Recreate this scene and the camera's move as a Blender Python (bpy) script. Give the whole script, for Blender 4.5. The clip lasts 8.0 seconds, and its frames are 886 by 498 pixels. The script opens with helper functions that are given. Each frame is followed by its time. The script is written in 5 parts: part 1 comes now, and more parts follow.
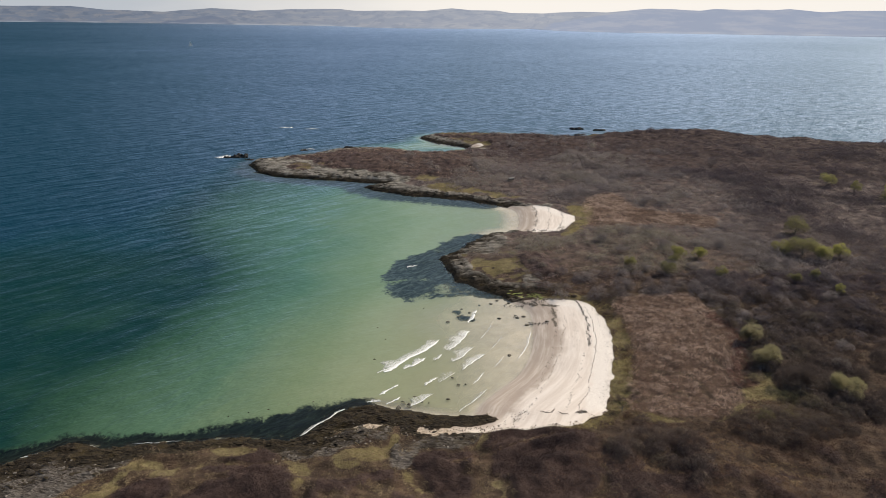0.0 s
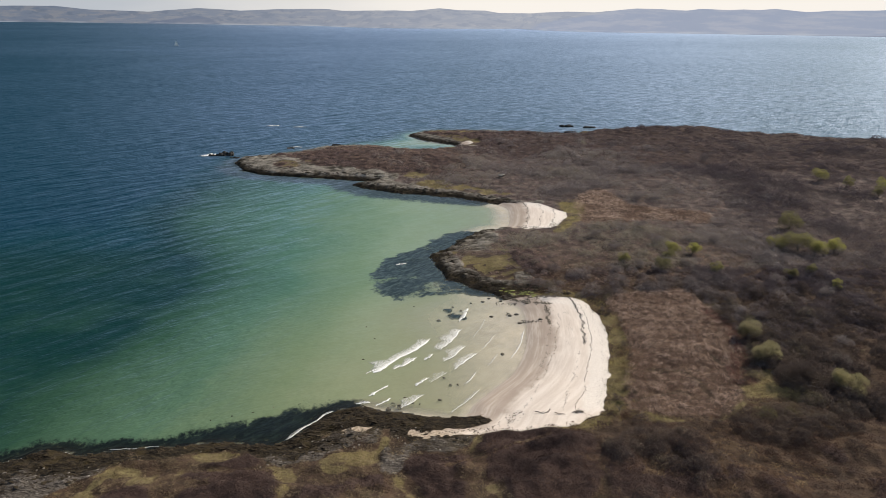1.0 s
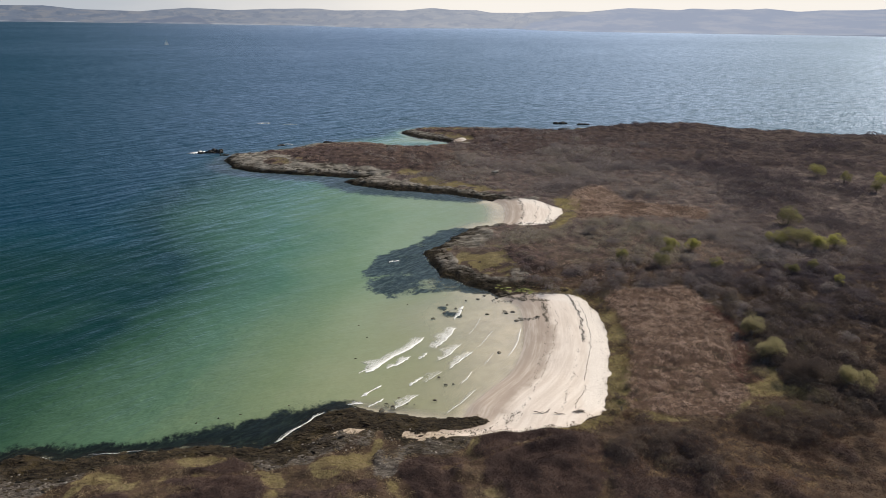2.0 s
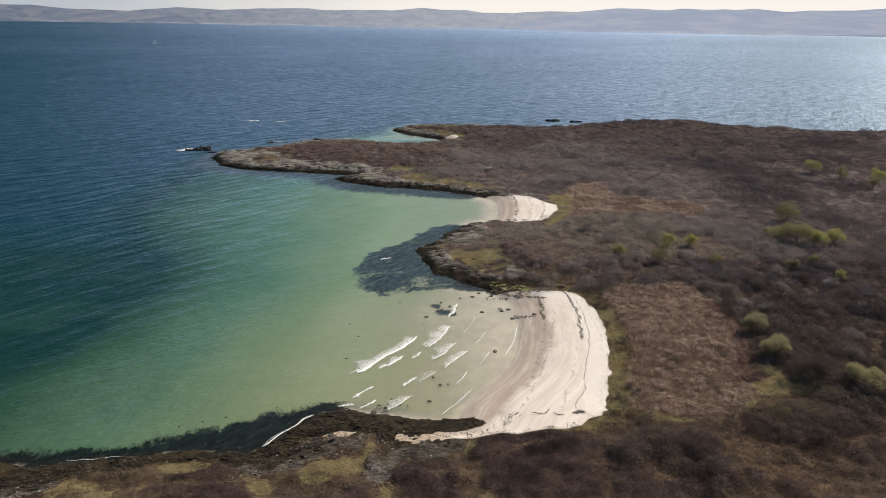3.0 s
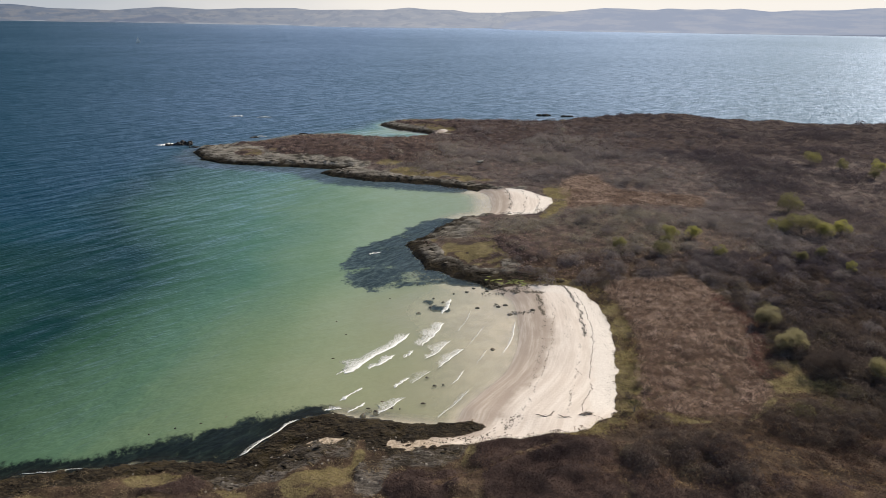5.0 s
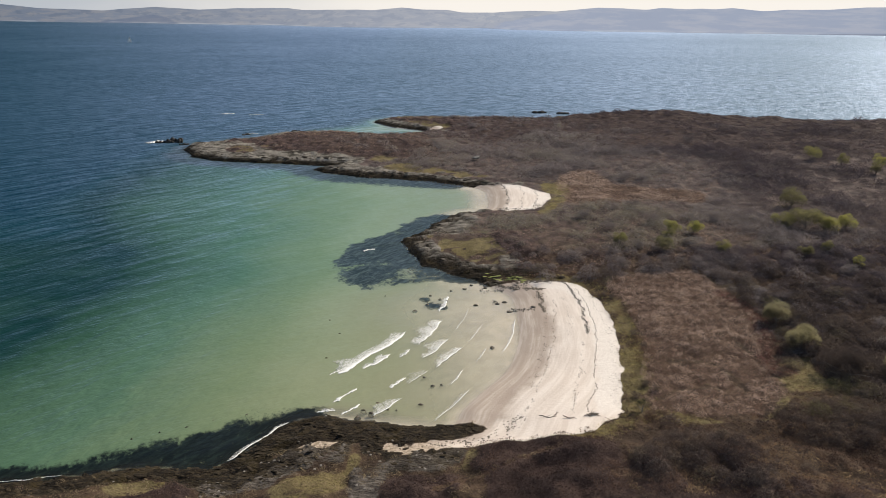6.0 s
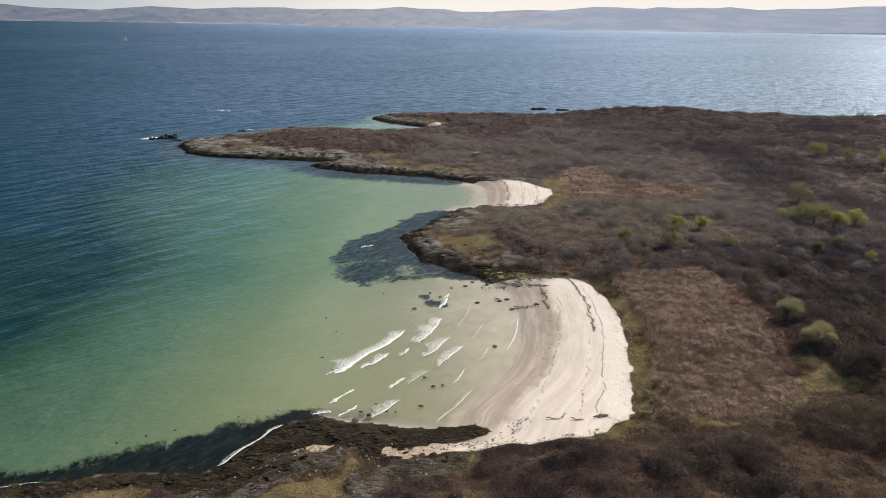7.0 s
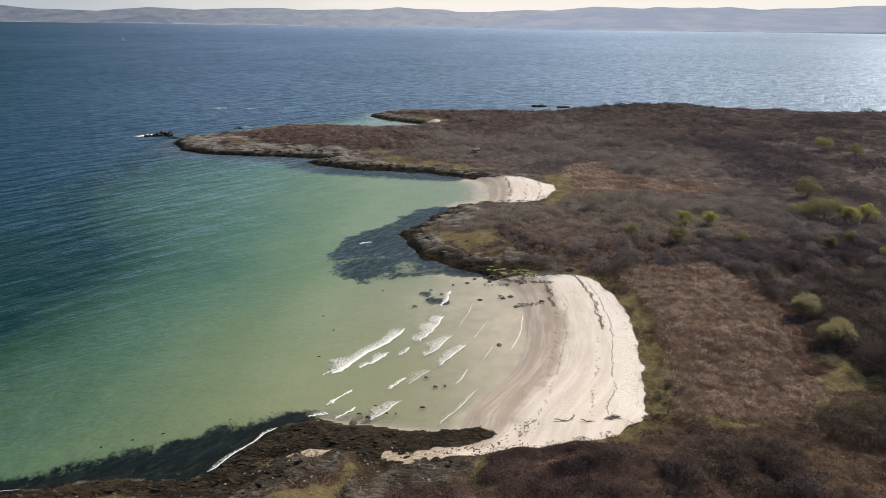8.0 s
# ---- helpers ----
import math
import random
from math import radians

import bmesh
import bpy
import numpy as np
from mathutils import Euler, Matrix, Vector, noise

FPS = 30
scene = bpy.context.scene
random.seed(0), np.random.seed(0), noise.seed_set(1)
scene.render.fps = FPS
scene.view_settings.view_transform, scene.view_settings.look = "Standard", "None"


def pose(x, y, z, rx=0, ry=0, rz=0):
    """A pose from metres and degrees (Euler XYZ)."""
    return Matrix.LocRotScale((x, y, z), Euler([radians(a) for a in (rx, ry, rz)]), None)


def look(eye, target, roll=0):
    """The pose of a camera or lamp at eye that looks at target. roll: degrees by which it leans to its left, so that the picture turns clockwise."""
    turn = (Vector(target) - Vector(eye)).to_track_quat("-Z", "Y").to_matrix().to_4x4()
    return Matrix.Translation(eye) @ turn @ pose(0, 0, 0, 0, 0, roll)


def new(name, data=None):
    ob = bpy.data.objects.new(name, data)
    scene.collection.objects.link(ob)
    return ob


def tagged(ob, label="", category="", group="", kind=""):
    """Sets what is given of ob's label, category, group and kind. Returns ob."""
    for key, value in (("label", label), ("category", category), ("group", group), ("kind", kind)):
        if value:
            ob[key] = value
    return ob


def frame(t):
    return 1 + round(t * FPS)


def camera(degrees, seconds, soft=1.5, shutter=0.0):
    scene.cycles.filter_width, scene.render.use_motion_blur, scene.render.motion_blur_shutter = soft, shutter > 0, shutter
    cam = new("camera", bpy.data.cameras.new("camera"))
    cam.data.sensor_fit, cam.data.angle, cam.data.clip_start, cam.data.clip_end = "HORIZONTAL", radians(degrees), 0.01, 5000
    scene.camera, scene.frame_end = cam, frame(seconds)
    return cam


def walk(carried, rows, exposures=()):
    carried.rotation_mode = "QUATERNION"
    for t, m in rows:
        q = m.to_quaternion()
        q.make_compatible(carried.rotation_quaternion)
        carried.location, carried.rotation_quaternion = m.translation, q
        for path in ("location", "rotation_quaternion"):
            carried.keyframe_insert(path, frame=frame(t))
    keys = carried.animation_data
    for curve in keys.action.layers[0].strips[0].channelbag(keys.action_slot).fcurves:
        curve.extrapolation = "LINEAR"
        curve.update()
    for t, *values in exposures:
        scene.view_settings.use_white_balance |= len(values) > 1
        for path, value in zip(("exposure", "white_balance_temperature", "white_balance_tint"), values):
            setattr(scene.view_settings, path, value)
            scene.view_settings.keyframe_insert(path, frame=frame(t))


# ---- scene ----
cam = camera(68.0, 8.0, soft=0.65)
PATH = [
    (0, (1.303, -16.536, 61.911), (1.279, -14.65, 61.244), 0.1),
    (0.5, (1.234, -14.913, 60.958), (1.227, -13.027, 60.292), 0.1),
    (1, (1.015, -13.141, 59.865), (1.024, -11.255, 59.199), 0.1),
    (1.5, (0.866, -11.54, 58.853), (0.885, -9.654, 58.187), 0.1),
    (3, (0.318, -6.293, 55.66), (0.376, -4.408, 54.995), 0.2),
    (3.5, (0.149, -4.635, 54.646), (0.216, -2.75, 53.982), 0.2),
    (4, (-0.008, -2.842, 53.58), (0.068, -0.957, 52.916), 0.1),
    (4.5, (-0.181, -1.205, 52.64), (-0.097, 0.68, 51.976), 0.2),
    (6, (-0.644, 4.169, 49.414), (-0.532, 6.053, 48.751), 0.2),
    (6.5, (-0.79, 5.891, 48.367), (-0.676, 7.775, 47.705), 0.2),
    (7, (-0.89, 7.743, 47.369), (-0.771, 9.626, 46.705), 0.2),
    (7.5, (-1.096, 9.446, 46.332), (-0.974, 11.329, 45.668), 0.2),
    (8, (-1.064, 11.329, 45.163), (-0.942, 13.212, 44.501), 0.1),
]
walk(cam, [(t, look(eye, target, roll)) for t, eye, target, roll in PATH])


# ---- light ----
SUN_AZ, SUN_EL = radians(52), radians(37)
SUN_DIR = Vector((math.sin(SUN_AZ) * math.cos(SUN_EL), math.cos(SUN_AZ) * math.cos(SUN_EL), math.sin(SUN_EL)))
world = bpy.data.worlds.new("sky")
scene.world = world
world.use_nodes = True
wn = world.node_tree.nodes
sky = wn.new("ShaderNodeTexSky")
sky.sky_type = "NISHITA"
sky.sun_disc = False
sky.sun_elevation, sky.sun_rotation = SUN_EL, SUN_AZ
sky.air_density, sky.dust_density, sky.ozone_density = 1.0, 1.2, 1.8
world.node_tree.links.new(sky.outputs[0], wn["Background"].inputs[0])
wn["Background"].inputs[1].default_value = 0.085
sun = new("sun", bpy.data.lights.new("sun", "SUN"))
sun.data.energy, sun.data.angle, sun.data.color = 4.3, radians(0.8), (1.0, 0.89, 0.74)
sun.matrix_world = look(SUN_DIR * 300, (0, 0, 0))
scene.view_settings.exposure = 0.45

# ---- noise and shape helpers ----


def hashed(ix, iy, seed):
    n = (ix.astype(np.int64) * 374761393 + iy.astype(np.int64) * 668265263 + seed * 974634777) & 0x7FFFFFFF
    n = ((n ^ (n >> 13)) * 1274126177) & 0x7FFFFFFF
    return ((n ^ (n >> 16)) & 0xFFFF) / 65535.0


def value_noise(x, y, seed=0):
    """Smooth noise from 0 to 1 with cells of one metre."""
    ix, iy = np.floor(x), np.floor(y)
    fx, fy = x - ix, y - iy
    fx, fy = fx * fx * (3 - 2 * fx), fy * fy * (3 - 2 * fy)
    a, b = hashed(ix, iy, seed), hashed(ix + 1, iy, seed)
    c, d = hashed(ix, iy + 1, seed), hashed(ix + 1, iy + 1, seed)
    return (a * (1 - fx) + b * fx) * (1 - fy) + (c * (1 - fx) + d * fx) * fy


def fbm(x, y, size, octaves=4, seed=0):
    """Fractal noise from about -1 to 1; size: metres of its largest forms."""
    x, y = np.asarray(x, float), np.asarray(y, float)
    out, amp, total = 0, 1.0, 0
    for o in range(octaves):
        k = 2.0**o / size
        out = out + amp * (value_noise(x * k + 17.3 * o, y * k - 9.1 * o, seed + o) * 2 - 1)
        total += amp
        amp *= 0.5
    return out / total * 1.4


def smooth(a, b, v):
    t = np.clip((v - a) / (b - a), 0, 1)
    return t * t * (3 - 2 * t)


def spline(points, steps=5):
    """A closed smooth line through the points."""
    p = np.array(points, float)
    a, b, c, d = np.roll(p, 1, 0), p, np.roll(p, -1, 0), np.roll(p, -2, 0)
    rows = []
    for k in range(steps):
        t = k / steps
        rows.append(0.5 * (2 * b + (c - a) * t + (2 * a - 5 * b + 4 * c - d) * t * t + (3 * b - a - 3 * c + d) * t**3))
    return np.stack(rows, 1).reshape(-1, 2)


def inside(poly, x, y):
    """Signed distance to a closed outline, positive within."""
    x, y = np.asarray(x, float), np.asarray(y, float)
    best, odd = np.full(x.shape, 1e9), np.zeros(x.shape, bool)
    for (ax, ay), (bx, by) in zip(poly, np.roll(poly, -1, 0)):
        ex, ey = bx - ax, by - ay
        t = np.clip(((x - ax) * ex + (y - ay) * ey) / (ex * ex + ey * ey + 1e-9), 0, 1)
        best = np.minimum(best, (x - ax - t * ex) ** 2 + (y - ay - t * ey) ** 2)
        if by != ay:
            odd ^= ((ay > y) != (by > y)) & (x < ex * (y - ay) / ey + ax)
    return np.where(odd, 1, -1) * np.sqrt(best)


# ---- plan of the coast ----
FAR_SIDE = [(900, -400), (900, 120), (430, 190), (330, 235), (262, 276), (222, 304), (172, 332), (138, 352), (108, 356), (84, 348)]
NORTH_SHORE = [(62, 337), (48, 346), (25, 351), (-2, 351), (-15, 342), (-12, 331), (1, 316), (10, 308), (1, 298), (-11, 295), (-28, 306)]
HEADLAND = [(-45, 307), (-57, 302), (-66, 291), (-80, 281), (-88, 271), (-80, 253), (-70, 246), (-56, 241.5), (-43, 238.5), (-30, 235.5)]
HEADLAND_LEE = [(-25, 233), (-32, 229.5), (-26, 223), (-14.6, 216), (-1, 213), (8.6, 209), (20.9, 201)]
SMALL_BAY = [(23.4, 192), (21, 176), (13, 172), (9, 167), (5.6, 162), (4, 157), (-1.3, 152), (-0.8, 145.5), (2, 135.5), (5, 132), (10, 127), (14, 123.5)]
MAIN_BAY = [(18.6, 117), (18.6, 108), (17.2, 99), (14, 90), (9.6, 84), (6.4, 79.5), (4.6, 76), (-1.6, 76.6), (-7.8, 78.4), (-11.2, 79.4), (-15.4, 78.8)]
SOUTH_SHORE = [(-18.4, 75.4), (-20.2, 72.4), (-22.8, 69.4), (-27.5, 68.8), (-32, 69.7), (-40, 68.6), (-47, 67.6), (-51, 66.7), (-56, 67.9), (-60, 65.5), (-66, 62), (-80, 54), (-130, 30), (-400, -60), (-400, -400)]
COAST = spline(FAR_SIDE + NORTH_SHORE + HEADLAND + HEADLAND_LEE + SMALL_BAY + MAIN_BAY + SOUTH_SHORE, 4)
MAIN_SAND = spline([(12, 121), (22, 121.5), (28.9, 119.5), (32.2, 116.5), (33.4, 107), (32.1, 94.6), (28.4, 80.6), (25, 73.2), (20.1, 70.4), (15.5, 69.4), (10.4, 70),
                    (6.8, 69.0), (2.5, 69.2), (-0.6, 69.6), (-0.6, 70.4), (3, 71), (8.4, 73), (6, 76), (-3, 81), (-2, 116)])
SMALL_SAND = spline([(20.5, 201.5), (27, 200), (32.8, 197.4), (37.2, 190), (40.1, 183), (37, 174), (33, 169), (26, 170), (20, 175), (15, 188)])
REED_BED = spline([(36.5, 118), (37.4, 107), (35.6, 94.8), (32.6, 85.8), (30.4, 78.9), (29.8, 73.9), (35.3, 72.0), (42.4, 71.6), (46.6, 74.1), (49.6, 77.7), (52.2, 84.6), (56.0, 93.0), (58.2, 101.5), (57.8, 112), (55.5, 121.7), (48, 121.4), (42, 120.6)])
REED_PATHS = ([(37.2, 87.2), (41.2, 87), (43.8, 86.1), (44.6, 81.8), (44.3, 77.3)], [(48.4, 95.6), (49.9, 92.1), (50.9, 88), (52.2, 84.9)], [(31.9, 76.8), (35.5, 79), (40.2, 80), (42.6, 78)])
BACK_FIELD = spline([(47, 203), (58, 212), (62, 196), (71, 189), (83, 182), (80, 172), (67, 176.5), (54.4, 174), (44, 173), (44, 186)])
SMALL_GREEN = spline([(38.7, 196), (47, 200), (46.5, 184), (38.5, 168), (33.5, 165), (38, 176), (41, 184)])
POINT_TURF = spline([(7.5, 149), (16.5, 151.4), (20.6, 139), (22, 130), (13, 127.5), (7, 134)])
TIP_TURF = spline([(-82, 262), (-64, 268), (-50, 252), (-74, 250)])
LEE_TURF = spline([(-11, 226), (6.7, 229), (12, 221), (21, 214), (26, 208), (14, 210.5), (0.9, 217), (-7.4, 222)])
NEAR_TURF = spline([(-42.6, 62.2), (-36.9, 62.6), (-30.9, 61), (-33.5, 59.8), (-34.9, 56.3), (-37.9, 56.8), (-41.4, 54.8), (-42.5, 52.9), (-50, 44), (-53, 46), (-47.2, 55.1), (-44, 57.9)])
GULLY_TURF = spline([(-22.8, 62.5), (-21.2, 62.4), (-18.4, 58.6), (-17.5, 53.5), (-17.3, 46), (-20, 46), (-19.6, 53), (-19.6, 57)])
SHELF_TURF = spline([(-15.5, 61.4), (-14.6, 63.5), (-10.8, 65.2), (-7.6, 66.0), (-5.9, 65.7), (-5.8, 63.9), (-7.5, 63.0), (-7.9, 60.4), (-9.3, 59.8), (-12.9, 58.4)])
TAN_PATCH = spline([(38, 64.8), (42.7, 64.3), (46.6, 62.6), (49, 59.6), (46, 59.8), (42, 61.1), (39.4, 62.8)])
TAN_TUFTS = spline([(21.6, 61.2), (24.2, 61.6), (27, 60.6), (26.8, 58.2), (23, 58)])
SAND_POCKETS = [spline(p) for p in ([(-3.8, 70.2), (0.5, 70.9), (4.8, 71.1), (7.5, 71.1), (11.2, 70.8), (10.5, 69.8), (7, 69.6), (3, 68.9), (-0.6, 68.3), (-2.4, 68.4)], [(-13.9, 69.5), (-13.5, 70.9), (-12.8, 70.9), (-12.7, 69.4)], [(-12.6, 70.7), (-11.2, 71.3), (-9.7, 71.0), (-9.8, 69.9), (-11.4, 69.6)],
                                    [(0, 70.6), (4, 71.0), (4, 69.8), (0, 69.2)])]
SHELF_GREENS = [spline(p) for p in ([(-16.6, 69.2), (-15.6, 69.4), (-15.0, 68.7), (-16.2, 68.2)], [(-15.2, 60.9), (-14.9, 62.8), (-11.3, 63.7), (-7.8, 63.4), (-7.8, 61.9), (-11, 60)], [(-7.3, 70.3), (-6.4, 70.3), (-6.7, 66.1), (-7.7, 66.1)])]
ROCK_POINT = [spline(p) for p in ([(-1.9, 150), (-0.4, 156.3), (3.7, 149), (6.0, 144), (6.3, 136.5), (7.5, 132.6), (14, 130.2), (21, 128.6), (28.5, 122.8), (28.6, 121.8), (19, 125), (7, 129), (1.2, 138), (-1.6, 146)], [(5.3, 161), (11, 166.5), (16.8, 167.4), (16.8, 157.5), (12, 150.6), (5, 154.3)])]
HEAD_PALE = spline([(-86, 266), (-76, 268), (-65, 270), (-57.5, 261), (-48, 249), (-34, 244.5), (-20, 240), (-14, 233), (-36, 239), (-50, 242), (-67, 246.7), (-79, 253)])
HEAD_TURFS = [spline(p) for p in ([(-68.2, 256.8), (-62.7, 262.3), (-56.7, 251.2), (-61.7, 249.3), (-66.3, 252.2)], [(-15.2, 238.2), (-4.1, 239.9), (-3.7, 233.4), (-10.5, 231.1)], [(-0.9, 328.5), (9.1, 325.3), (21.4, 313.1), (18.9, 306), (10.7, 313.6), (2.1, 322.9)])]
POINT_HEATH = spline([(19.1, 150.5), (24.5, 148.2), (27.8, 140.6), (26.4, 133.2), (20.5, 134.4), (17.5, 138.2)])
NORTH_TURF = spline([(-10, 343), (0, 348), (20, 347), (22, 338), (8, 333), (0, 335)])
HEATH_TRACK = [(2, 61), (5.6, 62.4), (9.1, 64.1), (11.4, 65.4), (14.2, 66.5), (17, 67.4)]
RUSSET = spline([(-16.8, 53.2), (-13.1, 56.2), (-8, 58.4), (-6.4, 58.4), (-5.1, 55.9), (-2.3, 56.2), (-1, 52.1), (-1, 44), (-17, 44)])
ROCK_WEST = spline([(-64.8, 63.2), (-62, 64.4), (-57, 65.2), (-54.9, 68.2), (-50.4, 67.8), (-44.2, 65.2), (-38.9, 66), (-33.7, 68.3), (-28, 68), (-30, 66.6), (-33, 65.4), (-38.5, 63.4), (-43.2, 62.6), (-44.7, 59.5), (-46.4, 58.3), (-48.2, 55.4), (-52, 50), (-60, 46), (-75, 52)])
ROCK_SHELF = spline([(-25, 67.5), (-20, 66), (-14.3, 65.1), (-10.7, 65.4), (-7.9, 66.8), (-8.0, 69.4), (-15.3, 70.3), (-20, 72), (-25, 70)])
GRASS_SEAMS = [spline(p) for p in ([(5.1, 64.6), (6.2, 64.3), (7.0, 61.8), (5.9, 58.2), (8.8, 55.8), (8.6, 50), (5.8, 53), (4.7, 58.9)], [(-5.9, 58.9), (-4.3, 58.3), (-1.9, 55.7), (-2.2, 53), (-4.6, 55)], [(-30.9, 60.9), (-26, 60.1), (-22.6, 61.0), (-22.3, 60.2), (-28, 59.6), (-32, 60.0)])]
SCRUB_BELTS = [spline(p) for p in ([(23.6, 62.5), (28.9, 66.8), (34.8, 68.6), (38.1, 66.5), (39.9, 62.8), (37, 57.4), (31.9, 57.7), (29, 60.3), (24.2, 58.6)], [(41.5, 69), (46.8, 73.4), (55.6, 75.0), (62.9, 72.7), (62.5, 68.4), (57.2, 66.9), (52.4, 64.8), (47.1, 65.0), (43.4, 67.4)],
                                    [(60, 74), (62.3, 77), (70, 79.5), (92, 86), (92, 75), (70, 72.5), (63, 72)])]
REED_FOOT = [(25.3, 69.7), (28.6, 71.3), (31.9, 72.3), (34.5, 71.4), (37, 70.9), (43, 70.8), (46.4, 73.6), (49, 76.4)]
CORNER_TURF = spline([(18.1, 70.6), (21.0, 72.8), (24, 73.6), (28.8, 73.4), (33, 73.4), (37, 71.2), (34, 70.4), (29, 71.6), (24.4, 69.6), (19, 69)])
REED_SIDE = spline([(52.3, 84.6), (58.3, 87.3), (56.6, 81.5), (57.8, 78.2), (51.2, 75.5), (49.4, 77.7)])
GREY_SLAB = spline([(-6.4, 65.9), (-3.4, 67.3), (2.5, 68.3), (4.0, 66), (0.3, 64.7), (-1.6, 64.3), (-3.5, 62.9), (-4.3, 59.7), (-6.0, 58.4), (-6.8, 60), (-7.2, 62.6)])
HEATH_WEST = [spline(p) for p in ([(-30.8, 62.0), (-30.3, 65.4), (-27.3, 66.0), (-23.5, 62.6), (-22.7, 61.2), (-25.9, 60.2), (-30.4, 60.8)], [(-33.0, 58.6), (-32.4, 59.6), (-28.3, 59.4), (-22.2, 59.8), (-19.4, 55.5), (-18.8, 46), (-33.5, 46), (-31.3, 54.1), (-27.3, 55.4)],
                                   [(-42.3, 52.5), (-40.7, 56.4), (-36.4, 55.4), (-34.6, 51.7), (-36, 45), (-44, 45)])]
HEATH_MID = spline([(-4.2, 59.7), (-2.7, 62.9), (-0.7, 64.1), (2.5, 64.4), (4.7, 64.6), (5.0, 61), (4.4, 59), (3.5, 58.2), (4.8, 56.2), (2, 46), (-1.2, 54), (-3, 58.2)])
HEATH_EAST = spline([(4.9, 66.6), (5.4, 68), (9, 69.3), (12.1, 69.6), (16, 69.5), (21, 68.3), (23.3, 65.6), (21, 55), (12.4, 46), (9.4, 46), (9.2, 55.3), (6.9, 58.4), (7.5, 61.8), (6.0, 65)])
WEED_BED = spline([(-15.5, 138), (-13.2, 149), (-6, 156), (-1.3, 163), (6, 173), (12, 170), (4, 160), (0, 150), (4, 132), (8, 127), (3, 125.5), (-1.5, 125), (-7, 122), (-12.5, 125), (-15, 130)])

WEED_INLET = spline([(-14.5, 80.6), (-20.7, 78.6), (-25.7, 76.2), (-31, 74.2), (-35, 72.6), (-35, 69), (-28, 67), (-22, 68), (-18, 73), (-14, 78)])
WEED_ARM = spline([(1.8, 117.2), (3.6, 117.6), (4.4, 115), (6.8, 114.0), (6.4, 112.2), (3.6, 112.8), (2.8, 115)])


def coast_distance(x, y):
    """Metres inland (positive) or out to sea, with a ragged edge on rock and a smooth one on sand."""
    ragged = 1 - smooth(-6, 3, np.maximum(inside(MAIN_SAND, x, y), inside(SMALL_SAND, x, y)))
    d = inside(COAST, x, y)
    return d + ragged * (0.9 * fbm(x, y, 7, 4, 3) + 0.45 * fbm(x, y, 1.8, 2, 8)) * np.exp(-np.abs(d) / 12)


def sea_depth(x, y, d):
    """Water depth: a shelving sandy bay inside the headland, deep water beyond it."""
    s = np.maximum(20 - x + 2.5 * fbm(x, y, 40, 2, 31), 0)
    bay = 0.01 * s + 0.0006 * np.maximum(s - 14, 0) ** 2 + 0.012 * np.maximum(s - 22, 0)
    open_sea = 0.45 * np.maximum(-d, 0) + 5 * smooth(0, 6, -d)
    k = smooth(226, 262, y + 0.25 * (x + 60))
    deep = bay * (1 - k) + open_sea * k
    cove = np.exp(-(((x + 10) / 27) ** 2) - ((y - 316) / 15) ** 2)
    steep = 0.4 + 2.2 * smooth(232, 262, y + 0.3 * np.abs(x + 60)) * (1 - cove)
    deep = deep * (1 - 0.78 * cove) + 2.0 * k * (1 - cove) * smooth(0, 3, -d)
    return np.minimum(np.minimum(deep, 0.05 + steep * np.maximum(-d, 0)), 14)


def weed_cover(x, y, d):
    edge = 1.3 * fbm(x, y, 4, 3, 41) + 1.0 * fbm(x, y, 1.6, 2, 43)
    bed = smooth(-1.0, 1.2, inside(WEED_BED, x, y) + edge) * (1 - 0.5 * smooth(0.3, 0.75, fbm(x * 0.6, y, 4, 4, 47)))
    fringe = smooth(-5.2, -0.9, d + 0.45 * edge + 1.6 * np.exp(-(((x + 27) / 9) ** 2)) + 0.5 * fbm(x, y, 11, 2, 49)) * smooth(-14, -20, x) * (y < 120)
    fringe = np.maximum(fringe, smooth(-2.4, -1.3, d + 0.35 * edge) * smooth(-9, -14, x) * (y < 120))
    fringe = np.maximum(fringe, smooth(-1.6, 1.2, inside(WEED_INLET, x, y) + 0.8 * edge))
    lee = smooth(-13, -5, d + 1.2 * edge) * smooth(195, 204, y) * smooth(24, 12, x) * (y < 262)
    tip = smooth(-7, -3, d + edge) * (y > 262) * (x < -44)
    bed = np.maximum(bed, smooth(-0.4, 0.4, inside(WEED_ARM, x, y) + 0.35 * edge))
    side = smooth(-4, -1.5, d + edge) * smooth(122, 126, y) * smooth(176, 168, y)
    return np.clip(np.maximum.reduce([bed, fringe, lee, tip, side]), 0, 1) * (d < 0.3)


def base_height(x, y):
    g = lambda cx, cy, rx, ry: np.exp(-(((x - cx) / rx) ** 2) - ((y - cy) / ry) ** 2)
    h = 2.3 + 1.5 * g(40, 52, 40, 20) + 1.6 * g(-16, 48, 45, 13) + 1.4 * g(-20, 265, 40, 22) + 1.0 * g(15, 140, 12, 10)
    h = h + 2.6 * g(190, 270, 90, 70) + 1.6 * g(122, 336, 30, 14) + 1.6 * g(215, 285, 22, 12) + 1.2 * g(140, 210, 50, 40)
    h = h + 1.1 * np.abs(fbm(x, y, 16, 3, 14)) * smooth(270, 310, y) * smooth(20, 60, x)
    return h + 0.5 * fbm(x, y, 30, 3, 12) * smooth(2, 20, y - 40)


